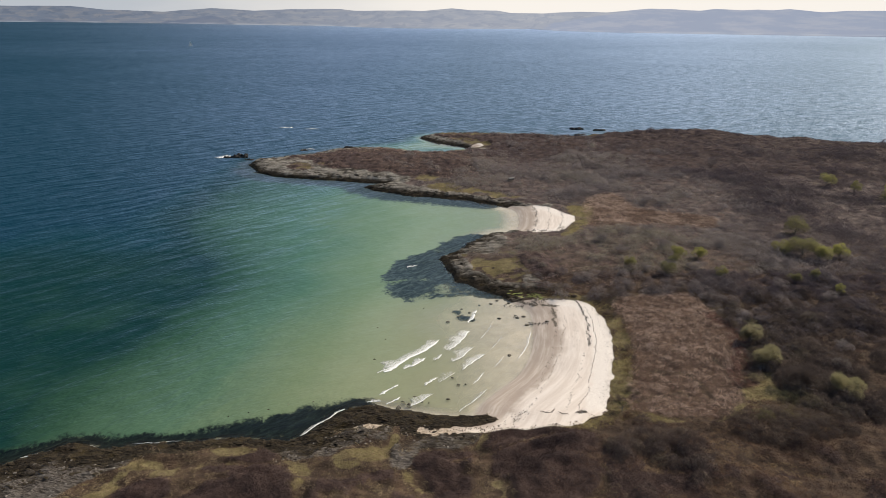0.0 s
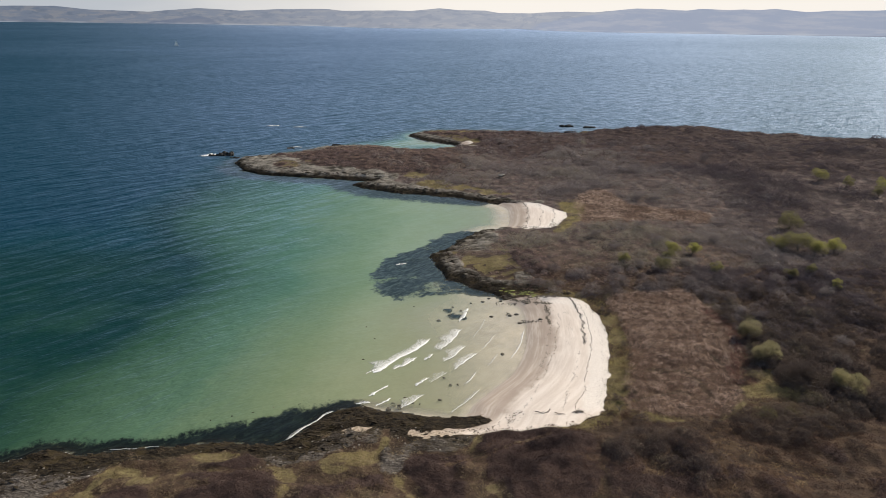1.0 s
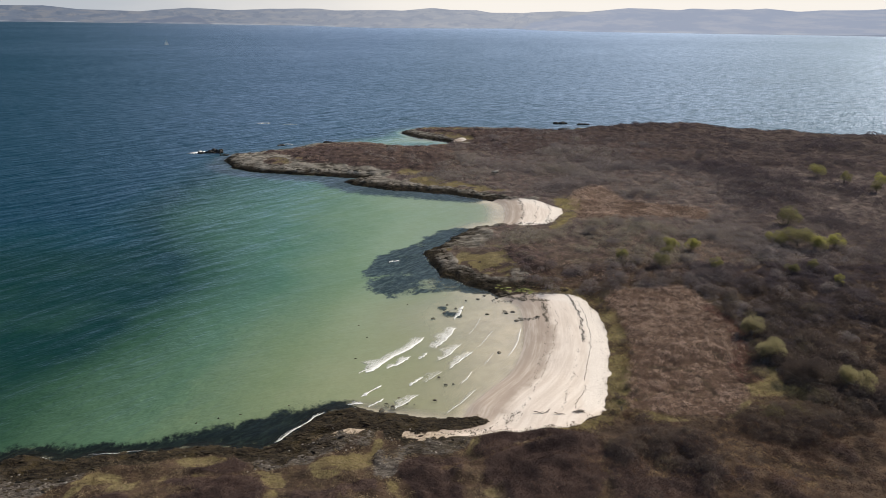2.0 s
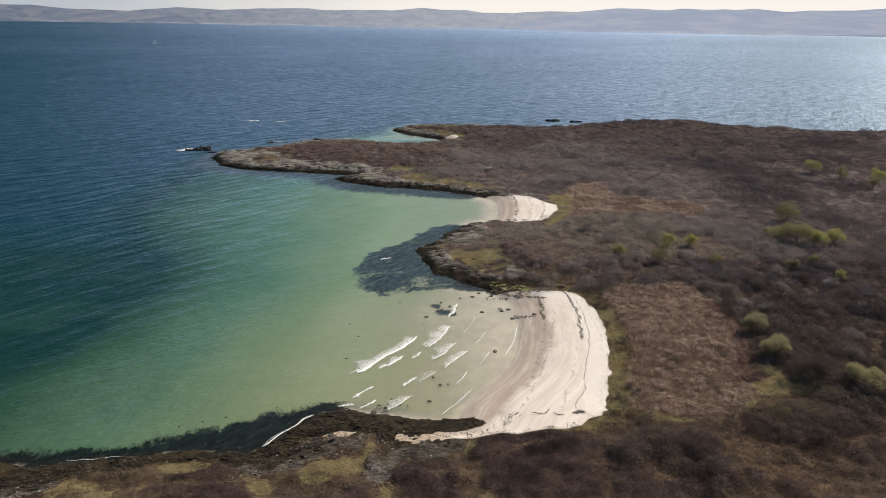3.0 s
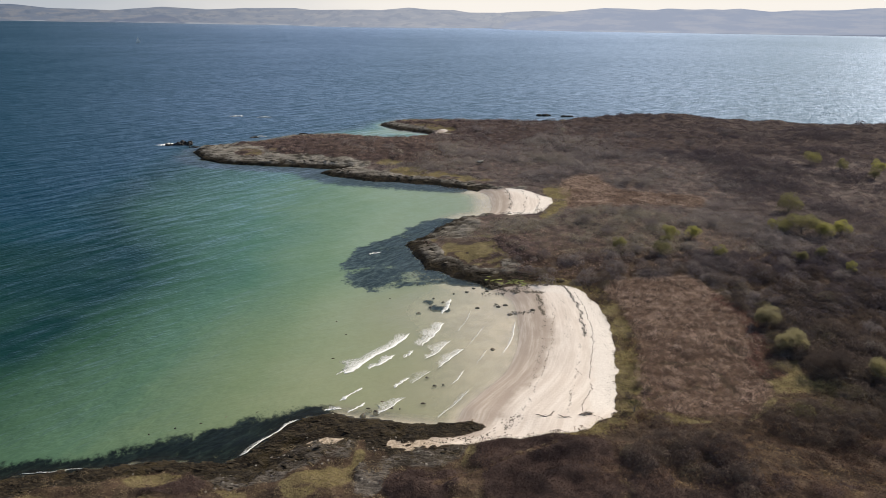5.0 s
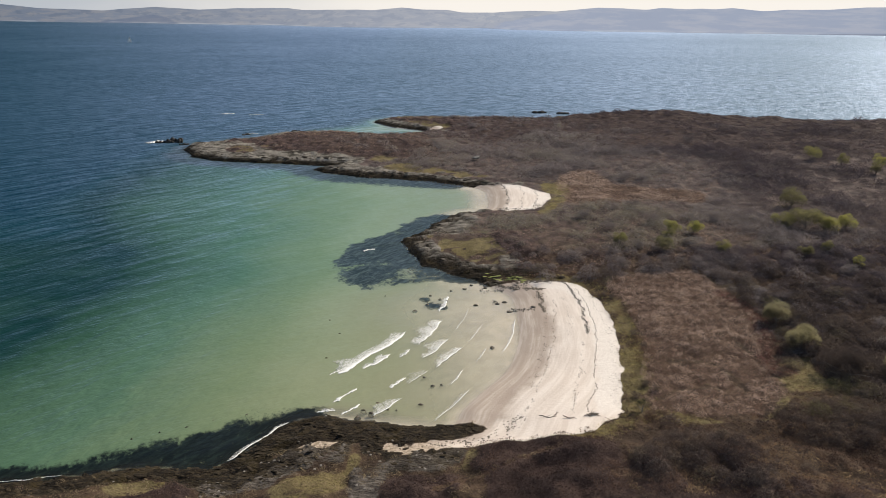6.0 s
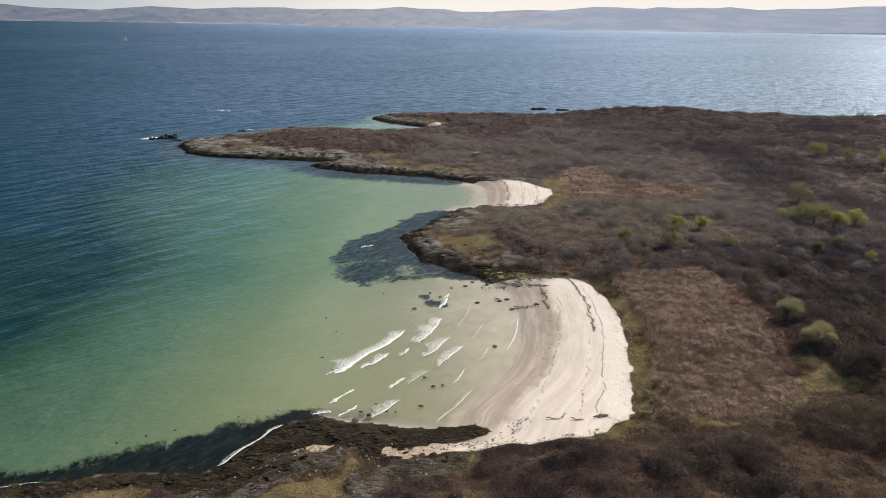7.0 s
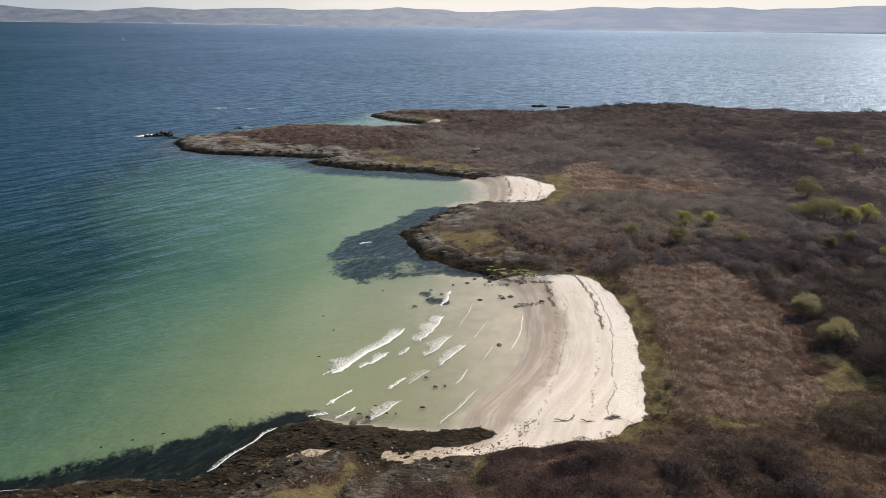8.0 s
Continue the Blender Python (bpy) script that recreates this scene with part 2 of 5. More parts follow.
def near_line(points, x, y, far, close, waver=0.0):
    """1 on a line of points, falling to 0 at far metres from it."""
    best = np.full(np.shape(x), 1e9)
    for (ax, ay), (bx, by) in zip(points, points[1:]):
        t = np.clip(((x - ax) * (bx - ax) + (y - ay) * (by - ay)) / ((bx - ax) ** 2 + (by - ay) ** 2), 0, 1)
        best = np.minimum(best, np.hypot(x - ax - t * (bx - ax), y - ay - t * (by - ay)))
    return smooth(far, close, best + waver)


def zones(x, y, d):
    """Covers from 0 to 1: sand, rock, weed, turf, reed, heath."""
    e = fbm(x, y, 5, 3, 51)
    sand = smooth(-0.5, 0.5, np.maximum(inside(MAIN_SAND, x, y), inside(SMALL_SAND, x, y)) + 0.8 * e + 0.22 * fbm(x, y, 1.4, 2, 57))
    sand = np.where(d < 0, 1.0, sand)
    cove = smooth(-3, 1, inside(spline([(12, 310), (15, 312), (16, 306), (13, 304.5)]), x, y))
    sand = np.maximum(sand, cove)
    for pocket in SAND_POCKETS:
        sand = np.maximum(sand, smooth(0.15, 0.5, inside(pocket, x, y) + 0.5 * e + 0.9 * fbm(x, y, 0.9, 2, 59)))
    weed = weed_cover(x, y, d)
    width = 3.2 + 6.6 * smooth(86, 78, y) * smooth(12, 2, x) * smooth(-28, -20, x) + 3.0 * smooth(-30, -50, x) * (y < 100) + 5.5 * smooth(5, -45, x) * (y > 220) * (0.6 + 0.8 * smooth(-0.3, 0.4, fbm(x, y, 11, 2, 67))) + 2.6 * smooth(124, 130, y) * smooth(166, 156, y) + 3.6 * smooth(22, -8, x) * (y > 205)
    sandy = smooth(-1.5, 0.5, np.maximum(inside(MAIN_SAND, x, y), inside(SMALL_SAND, x, y)))
    rock = smooth(1.5, -1.5, d - width + 2.6 * e) * (d > -0.5) * (1 - sand * (d > 0)) * (1 - sandy * (d <= 0))
    slab = smooth(-0.8, 0.8, np.maximum(inside(GREY_SLAB, x, y), inside(ROCK_SHELF, x, y)) + 0.9 * e)
    rock = np.maximum(rock, slab * (0.5 + 0.5 * smooth(-0.35, 0.1, fbm(x, y, 2.5, 3, 65))))
    rock = np.where((x < -27) & (y < 75), smooth(-0.7, 0.7, inside(ROCK_WEST, x, y) + 0.8 * e) * (d > -0.5), rock)
    rock = np.maximum(rock, smooth(4.0, 2.2, d + 1.2 * e) * (d > -0.5) * (x < -18) * (y < 80))
    rock = np.maximum(rock, smooth(-0.8, 0.8, np.maximum.reduce([inside(p, x, y) for p in ROCK_POINT]) + 1.2 * e) * (d > -0.5))
    rock = np.maximum(rock, smooth(-1.5, 1.5, inside(HEAD_PALE, x, y) + 2.5 * e) * (0.55 + 0.45 * smooth(-0.3, 0.2, fbm(x * 0.5, y, 3, 3, 69))) * (d > -0.5))
    ridge = smooth(0.25, 0.6, fbm(x, y, 9, 3, 61)) * (smooth(16, 9, d) + 0.12 * smooth(285, 300, y)) * (y > 125) * (d > 2)
    rock = np.clip(np.maximum(rock, ridge) * (1 - sand * (d > 0)), 0, 1)
    w = 1.2 * e
    turf = np.maximum.reduce([smooth(-1, 1.2, inside(p, x, y) + w) for p in (SMALL_GREEN, POINT_TURF, TIP_TURF, LEE_TURF, NEAR_TURF, GULLY_TURF, SHELF_TURF, CORNER_TURF, REED_SIDE, NORTH_TURF, *GRASS_SEAMS, *HEAD_TURFS)])
    turf = np.maximum(turf, near_line(REED_FOOT, x, y, 0.9, 0.35, 0.5 * e))
    turf = turf * (1 - smooth(0, 2, inside(POINT_TURF, x, y)) * 0.75 * smooth(-0.05, 0.3, fbm(x * 0.5, y * 1.3, 4, 4, 85)))
    for green in SHELF_GREENS:
        turf = np.maximum(turf, smooth(-0.5, 0.5, inside(green, x, y) + 0.5 * e))
    turf = turf * (0.3 + 0.7 * smooth(-0.45, 0.25, fbm(x, y, 3.2, 3, 75)))
    behind = smooth(-4.6, -2.2, inside(MAIN_SAND, x, y) + 0.9 * e) * (x > 22) * (d > 3) * (0.35 + 0.65 * smooth(-0.4, 0.3, fbm(x, y, 2.6, 3, 79)))
    turf = np.maximum(turf, behind)
    turf = np.maximum(turf, smooth(12, 7, d + 3 * e) * (1 - rock) * smooth(0.1, 0.4, fbm(x, y, 14, 3, 71)) * (d > 0))
    reed = smooth(-0.6, 1.0, np.maximum(inside(REED_BED, x, y), inside(BACK_FIELD, x, y)) + 0.8 * e)
    for way in REED_PATHS:
        reed = reed * (1 - 0.75 * near_line(way, x, y, 0.75, 0.2, 0.3 * e))
    reed = np.maximum(reed, 0.6 * smooth(-0.6, 2.5, inside(TAN_PATCH, x, y) + 3.5 * e - 0.8))
    heath = np.maximum(smooth(-0.8, 1.0, np.maximum.reduce([*[inside(p, x, y) for p in HEATH_WEST], inside(HEATH_MID, x, y), inside(HEATH_EAST, x, y)]) + 0.5 * w), smooth(20, 0, x) * smooth(225, 240, y))
    heath = np.maximum(heath, smooth(255, 300, y + 0.35 * x))
    heath = np.maximum(heath, 0.8 * smooth(-0.8, 0.8, inside(RUSSET, x, y) + e) * smooth(-0.35, 0.1, fbm(x, y, 2.6, 3, 83)))
    heath = np.maximum(heath, 0.85 * smooth(68, 62, y) * smooth(20, 24, x) * smooth(0.0, 0.3, fbm(x, y, 6, 4, 77)))
    heath = np.maximum(heath, smooth(48, 42, y) * smooth(0.0, 0.25, fbm(x, y, 6, 4, 77)))
    heath = np.maximum(heath, smooth(-1.0, 1.0, inside(POINT_HEATH, x, y) + 1.2 * e))
    green = np.maximum.reduce([smooth(-1.0, 1.0, inside(p, x, y) + e) for p in HEAD_TURFS])
    rock = rock * (1 - 0.9 * green)
    land = (d > 0) * (1 - sand)
    green = np.maximum.reduce([smooth(-0.5, 0.5, inside(p, x, y)) for p in SHELF_GREENS])
    rock = rock * (1 - 0.85 * green)
    reed = np.maximum(reed, 0.7 * smooth(-0.5, 1.0, inside(TAN_TUFTS, x, y) + 3 * e))
    reed = np.maximum(reed, near_line(HEATH_TRACK, x, y, 0.45, 0.2, 0.25 * e))
    turf, reed = turf * land * (1 - rock), reed * land * (1 - rock)
    heath = heath * land * (1 - rock) * (1 - turf) * (1 - reed)
    return sand, rock, weed, turf, reed, heath


def ground_height(x, y, d, sand, rock, reed, heath):
    reach = 7 + 2.5 * smooth(120, 130, y) * smooth(172, 160, y) - 1.2 * smooth(172, 200, y)
    land = base_height(x, y) * (1 - np.exp(-np.maximum(d, 0) / reach))
    strata = np.abs(fbm(x * 0.35 + y * 0.1, y * 1.3 - x * 0.25, 2.2, 3, 91)) * np.where(y < 128, 0.42, 0.7) + 0.34 * fbm(x, y, 1.2, 2, 95)
    land = land + rock * strata * np.clip(d, 0, 1.2) / 1.2
    land = land + (1 - sand) * (1 - rock) * 0.22 * fbm(x, y, 2.4, 3, 97) * np.clip(d / 3, 0, 1)
    land = land + heath * (0.95 * np.abs(fbm(x, y, 5, 3, 93)) + 0.2) * np.clip(d / 4, 0, 1)
    land = land + (1 - sand) * (1 - rock) * smooth(76, 66, y) * 0.7 * fbm(x * 0.6 + y * 0.3, y, 5, 3, 98) * np.clip(d / 5, 0, 1)
    land = land + reed * (0.3 * fbm(x * 0.7 + y * 0.3, y - 0.2 * x, 6, 3, 96) + np.where(y < 130, 0.42, 0.0) * np.abs(fbm(x * 0.8 + y * 0.4, y * 1.2 - 0.3 * x, 1.7, 3, 94)))
    land = land + sand * 0.05 * fbm(x * 1.0, y * 0.4, 3, 3, 99)
    low = -sea_depth(x, y, d) - 0.08
    return np.where(d > 0, land - 0.08 * (1 - smooth(0, 0.8, d)), low)


def span(*cuts):
    """Coordinates from (start, step) pairs, ending at the last start."""
    rows = []
    for (a, step), (b, _) in zip(cuts, cuts[1:]):
        n = max(1, round((b - a) / step))
        rows += [a + (b - a) * k / n for k in range(n)]
    return np.array(rows + [cuts[-1][0]])


def sheet(xs, ys, heights):
    """A mesh over a net of coordinates."""
    nx, ny = len(xs), len(ys)
    X, Y = np.meshgrid(xs, ys)
    co = np.stack([X, Y, heights], -1).reshape(-1, 3)
    k = np.arange(nx * ny).reshape(ny, nx)
    quads = np.stack([k[:-1, :-1], k[:-1, 1:], k[1:, 1:], k[1:, :-1]], -1).reshape(-1, 4)
    return solid(co, quads)


def solid(co, faces, smooth_shade=True):
    """A mesh from arrays of places and of equal-sided faces."""
    n = faces.shape[1]
    me = bpy.data.meshes.new("mesh")
    me.vertices.add(len(co))
    me.vertices.foreach_set("co", np.ascontiguousarray(co, np.float32).ravel())
    me.loops.add(faces.size)
    me.loops.foreach_set("vertex_index", np.ascontiguousarray(faces, np.int32).ravel())
    me.polygons.add(len(faces))
    me.polygons.foreach_set("loop_start", np.arange(0, faces.size, n, dtype=np.int32))
    me.polygons.foreach_set("use_smooth", np.full(len(faces), smooth_shade))
    me.update(calc_edges=True)
    return me


def attribute(me, name, values):
    a = me.attributes.new(name, "FLOAT", "POINT")
    a.data.foreach_set("value", np.ascontiguousarray(values, np.float32).ravel())


# ---- materials ----


class Shade:
    """A small hand for building node materials."""

    def __init__(self, name):
        self.mat = bpy.data.materials.new(name)
        self.mat.use_nodes = True
        self.tree = self.mat.node_tree
        self.out = self.tree.nodes["Material Output"]
        self.bsdf = self.tree.nodes["Principled BSDF"]
        self.place = self.add("ShaderNodeNewGeometry").outputs["Position"]

    def add(self, kind):
        return self.tree.nodes.new(kind)

    def split(self, axis):
        n = self.add("ShaderNodeSeparateXYZ")
        self.put(n.inputs[0], self.place)
        return n.outputs[axis]

    def put(self, socket, value):
        if isinstance(value, bpy.types.NodeSocket):
            self.tree.links.new(value, socket)
        elif isinstance(value, tuple) and len(value) == 3 and socket.type == "RGBA":
            socket.default_value = (*value, 1)
        else:
            socket.default_value = value

    def math(self, op, a, b=0.0, c=0.0):
        n = self.tree.nodes.new("ShaderNodeMath")
        n.operation = op
        for i, v in enumerate((a, b, c)):
            self.put(n.inputs[i], v)
        return n.outputs[0]

    def ramp(self, v, a, b, lo=0.0, hi=1.0):
        n = self.tree.nodes.new("ShaderNodeMapRange")
        n.interpolation_type = "SMOOTHSTEP"
        for i, q in enumerate((v, a, b, lo, hi)):
            self.put(n.inputs[i], q)
        return n.outputs[0]

    def mix(self, f, a, b):
        n = self.tree.nodes.new("ShaderNodeMix")
        n.data_type = "RGBA"
        self.put(n.inputs[0], f), self.put(n.inputs[6], a), self.put(n.inputs[7], b)
        return n.outputs[2]

    def stretch(self, scale, turn=0.0, source=None):
        n = self.tree.nodes.new("ShaderNodeMapping")
        self.put(n.inputs[0], source or self.place)
        n.vector_type = "TEXTURE"
        n.inputs["Rotation"].default_value = (0, 0, radians(turn))
        n.inputs["Scale"].default_value = tuple(1 / q for q in scale)
        return n.outputs[0]

    def noise(self, scale, detail=4.0, vector=None, rough=0.55, colour=False):
        n = self.tree.nodes.new("ShaderNodeTexNoise")
        self.put(n.inputs["Vector"], vector or self.place)
        n.inputs["Scale"].default_value, n.inputs["Detail"].default_value, n.inputs["Roughness"].default_value = scale, detail, rough
        return n.outputs[1 if colour else 0]

    def value(self, name):
        n = self.tree.nodes.new("ShaderNodeAttribute")
        n.attribute_name = name
        return n.outputs["Fac"]

    def bump(self, height, strength, distance):
        n = self.tree.nodes.new("ShaderNodeBump")
        self.put(n.inputs["Height"], height), self.put(n.inputs["Strength"], strength), self.put(n.inputs["Distance"], distance)
        return n.outputs[0]

    def set(self, **inputs):
        for k, v in inputs.items():
            self.put(self.bsdf.inputs[k.replace("_", " ")], v)
        return self.mat


def ground_material():
    s = Shade("ground")
    z = s.tree.nodes.new("ShaderNodeSeparateXYZ")
    s.put(z.inputs[0], s.place)
    z = z.outputs[2]
    big, mid, fine, grain = s.noise(0.06, 4), s.noise(0.4, 5), s.noise(2.6, 5), s.noise(14, 3)
    litter = s.mix(s.ramp(mid, 0.35, 0.68), (0.036, 0.025, 0.018), (0.082, 0.055, 0.036))
    litter = s.mix(s.ramp(fine, 0.5, 0.75, 0, 0.7), litter, (0.092, 0.061, 0.038))
    # litter turns paler and greyer northward to imitate haze
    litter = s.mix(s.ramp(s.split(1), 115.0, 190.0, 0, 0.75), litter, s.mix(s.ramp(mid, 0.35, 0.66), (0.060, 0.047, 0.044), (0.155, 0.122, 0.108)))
    turf = s.mix(s.ramp(mid, 0.35, 0.65), (0.095, 0.078, 0.040), (0.17, 0.142, 0.070))
    turf = s.mix(s.ramp(big, 0.45, 0.6, 0, 0.7), turf, (0.15, 0.12, 0.05))
    turf = s.mix(s.ramp(fine, 0.42, 0.7, 0, 0.85), turf, (0.10, 0.075, 0.04))
    # floor between reed clumps is darkened to imitate their shadow
    reed = s.mix(s.ramp(mid, 0.3, 0.7), (0.060, 0.038, 0.028), (0.11, 0.072, 0.050))
    reed = s.mix(s.ramp(fine, 0.42, 0.7, 0, 0.8), reed, (0.045, 0.029, 0.021))
    heath = s.mix(s.ramp(mid, 0.35, 0.65), (0.032, 0.022, 0.020), (0.068, 0.046, 0.038))
    band = s.noise(2.3, 7, s.stretch((0.32, 1.6, 1.0), -12), 0.72)
    grey = s.mix(s.ramp(band, 0.35, 0.65), (0.034, 0.028, 0.024), (0.15, 0.132, 0.112))
    crack = s.tree.nodes.new("ShaderNodeTexVoronoi")
    crack.feature = "DISTANCE_TO_EDGE"
    s.put(crack.inputs["Vector"], s.stretch((0.9, 2.2, 1.0), -10))
    crack.inputs["Scale"].default_value = 1.3
    ledge = s.ramp(crack.outputs["Distance"], 0.0, 0.16)
    black = s.mix(s.ramp(s.noise(6.0, 6, s.stretch((0.6, 1.4, 1.0), -12), 0.75), 0.4, 0.66), (0.006, 0.005, 0.004), (0.040, 0.030, 0.018))
    black = s.mix(s.ramp(mid, 0.48, 0.62, 0, 0.8), black, s.mix(s.ramp(grain, 0.35, 0.65), (0.015, 0.012, 0.006), (0.062, 0.046, 0.021)))
    black = s.mix(s.ramp(s.noise(5.5, 3, s.stretch((0.5, 1.6, 1.0), -12)), 0.62, 0.74, 0, 0.6), black, (0.15, 0.132, 0.11))
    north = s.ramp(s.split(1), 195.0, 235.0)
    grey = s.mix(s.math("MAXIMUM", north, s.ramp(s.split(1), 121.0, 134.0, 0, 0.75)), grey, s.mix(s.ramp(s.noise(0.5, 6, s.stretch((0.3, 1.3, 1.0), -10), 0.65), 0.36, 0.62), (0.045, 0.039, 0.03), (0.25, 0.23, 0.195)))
    rock = s.mix(s.ramp(s.math("ADD", s.math("ADD", z, s.math("MAXIMUM", north, s.ramp(s.split(1), 121.0, 134.0, 0, 1.0))), s.math("MULTIPLY", mid, 1.6)), 2.5, 3.3), black, grey)
    shore = s.value("shore")
    along = s.add("ShaderNodeCombineXYZ")
    s.put(along.inputs[0], shore), s.put(along.inputs[1], s.math("MULTIPLY", s.split(1), 0.09))
    bands = s.noise(0.9, 5, along.outputs[0], 0.7)
    lines = s.noise(2.6, 4, along.outputs[0], 0.75)
    dry = s.mix(s.ramp(bands, 0.34, 0.68), (0.57, 0.495, 0.425), (0.68, 0.612, 0.54))
    dry = s.mix(s.ramp(lines, 0.54, 0.72, 0, 0.28), dry, (0.44, 0.37, 0.31))
    dry = s.mix(s.ramp(grain, 0.55, 0.8, 0, 0.3), dry, (0.40, 0.345, 0.29))
    # pocks and hummocks are drawn as light and dark tone, without relief
    pocks = s.noise(4.5, 6, None, 0.82)
    dune = s.mix(s.ramp(pocks, 0.42, 0.6), (0.58, 0.52, 0.46), (0.74, 0.69, 0.62))
    dry = s.mix(s.ramp(s.math("ADD", s.value("crest"), s.math("MULTIPLY", s.math("SUBTRACT", mid, 0.5), 0.9)), 0.25, 0.6), dry, dune)
    dry = s.mix(s.value("scree"), dry, s.mix(s.ramp(fine, 0.36, 0.64), (0.21, 0.165, 0.115), (0.42, 0.35, 0.275)))
    wet = s.mix(s.ramp(bands, 0.35, 0.68), (0.37, 0.305, 0.248), (0.47, 0.40, 0.332))
    edge = s.math("ADD", shore, s.math("MULTIPLY", s.math("SUBTRACT", s.noise(0.22, 4), 0.5), 5.0))
    wetness = s.math("MULTIPLY", s.ramp(edge, 7.2, 3.6), s.ramp(bands, 0.7, 0.45, 0.72, 1.0))
    sand = s.mix(wetness, dry, wet)
    sand = s.mix(s.math("MULTIPLY", s.ramp(edge, 2.2, 4.6), s.ramp(edge, 6.2, 4.8, 0, 0.45)), sand, (0.30, 0.24, 0.195))
    sand = s.mix(s.ramp(z, 0.05, -0.15), sand, s.mix(s.ramp(mid, 0.3, 0.7), (0.53, 0.47, 0.385), (0.62, 0.55, 0.455)))
    weed = s.mix(s.ramp(s.noise(1.1, 6, s.stretch((1.0, 0.6, 1.0), 30), 0.7), 0.4, 0.68), (0.003, 0.004, 0.005), (0.026, 0.026, 0.017))
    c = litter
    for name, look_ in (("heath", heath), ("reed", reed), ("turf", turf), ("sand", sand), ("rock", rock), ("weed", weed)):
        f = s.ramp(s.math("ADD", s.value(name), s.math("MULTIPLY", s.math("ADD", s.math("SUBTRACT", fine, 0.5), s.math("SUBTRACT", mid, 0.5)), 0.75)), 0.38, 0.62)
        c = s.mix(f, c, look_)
    rough = s.math("MULTIPLY", s.math("MULTIPLY", s.value("sand"), wetness), -0.15)
    height = s.math("ADD", s.math("MULTIPLY", fine, 0.5), s.math("ADD", s.math("MULTIPLY", grain, 0.15), s.math("MULTIPLY", s.math("ADD", s.math("MULTIPLY", band, 0.9), s.math("MULTIPLY", ledge, 0.08)), s.value("rock"))))
    amount = s.math("ADD", 0.22, s.math("MULTIPLY", s.math("SUBTRACT", 1.0, s.value("sand")), 0.8))
    return s.set(Base_Color=c, Roughness=s.math("ADD", 0.9, rough), Normal=s.bump(height, amount, 0.35), Specular_IOR_Level=0.08)


WIND = 49


def water_material():
    s = Shade("sea_water")
    depth = s.value("depth")
    calm = s.value("shelter")
    patch = s.noise(0.012, 3)
    d = s.math("MULTIPLY", depth, s.math("ADD", 0.70, s.math("ADD", s.math("MULTIPLY", s.noise(0.05, 3), 0.4), s.math("MULTIPLY", s.noise(0.55, 4, s.stretch((0.8, 1.2, 1.0), WIND), 0.65), 0.13))))
    ramp = s.tree.nodes.new("ShaderNodeValToRGB")
    s.put(ramp.inputs[0], s.math("DIVIDE", d, 12.0))
    stops = [(0.0, (0.385, 0.36, 0.28)), (0.08, (0.275, 0.28, 0.172)), (0.17, (0.146, 0.184, 0.100)), (0.27, (0.068, 0.124, 0.074)), (0.40, (0.026, 0.062, 0.036)), (0.51, (0.005, 0.027, 0.023)), (0.68, (0.004, 0.032, 0.038)), (0.88, (0.004, 0.030, 0.043))]
    el = ramp.color_ramp.elements
    while len(el) < len(stops):
        el.new(0.5)
    for e, (p, col) in zip(el, stops):
        e.position, e.color = p, (*col, 1)
    # long low swell bending into the bay, short chop and fine ripples on it
    bend = s.add("ShaderNodeVectorMath")
    bend.operation = "MULTIPLY_ADD"
    s.put(bend.inputs[0], s.noise(0.022, 2, None, 0.5, True)), s.put(bend.inputs[1], (16.0, 16.0, 0.0)), s.put(bend.inputs[2], s.place)
    w1 = s.noise(1.0, 1, s.stretch((0.026, 0.19, 1.0), WIND - 4, bend.outputs[0]), 0.5)
    w2 = s.noise(1.0, 3, s.stretch((0.17, 0.40, 1.0), WIND + 2), 0.58)
    w3 = s.noise(1.0, 3, s.stretch((0.7, 1.3, 1.0), WIND - 14), 0.65)
    h = s.math("ADD", s.math("MULTIPLY", w1, s.ramp(s.math("ADD", s.split(0), s.math("MULTIPLY", s.split(1), -0.12)), -20.0, -70.0, 0.2, 0.95)), s.math("ADD", s.math("MULTIPLY", w2, 0.7), s.math("MULTIPLY", w3, 0.2)))
    gust = s.math("MULTIPLY", s.ramp(patch, 0.35, 0.65, 0.75, 1.15), s.math("SUBTRACT", 1.0, s.math("MULTIPLY", calm, 0.72)))
    normal = s.bump(h, 1.0, s.math("MULTIPLY", gust, 0.95))
    body = s.tree.nodes.new("ShaderNodeBsdfDiffuse")
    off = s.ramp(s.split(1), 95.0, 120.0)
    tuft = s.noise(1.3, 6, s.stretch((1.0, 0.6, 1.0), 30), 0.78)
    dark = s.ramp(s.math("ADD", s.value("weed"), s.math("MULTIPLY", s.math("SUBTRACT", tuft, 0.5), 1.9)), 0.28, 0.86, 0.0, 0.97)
    # beyond the near fringe, kelp is bluer and paler, imitating sky glint on ripples
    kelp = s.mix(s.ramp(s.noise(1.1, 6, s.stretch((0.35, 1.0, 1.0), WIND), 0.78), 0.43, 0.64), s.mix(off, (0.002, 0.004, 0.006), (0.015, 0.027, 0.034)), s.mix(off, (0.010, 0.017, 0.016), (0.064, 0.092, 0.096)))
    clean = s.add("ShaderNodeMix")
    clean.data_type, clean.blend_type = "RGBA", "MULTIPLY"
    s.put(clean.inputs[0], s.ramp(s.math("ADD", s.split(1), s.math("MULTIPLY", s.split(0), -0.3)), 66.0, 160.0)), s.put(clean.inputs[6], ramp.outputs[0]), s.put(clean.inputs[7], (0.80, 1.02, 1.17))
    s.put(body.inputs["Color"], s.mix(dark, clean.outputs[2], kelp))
    s.put(body.inputs["Normal"], normal)
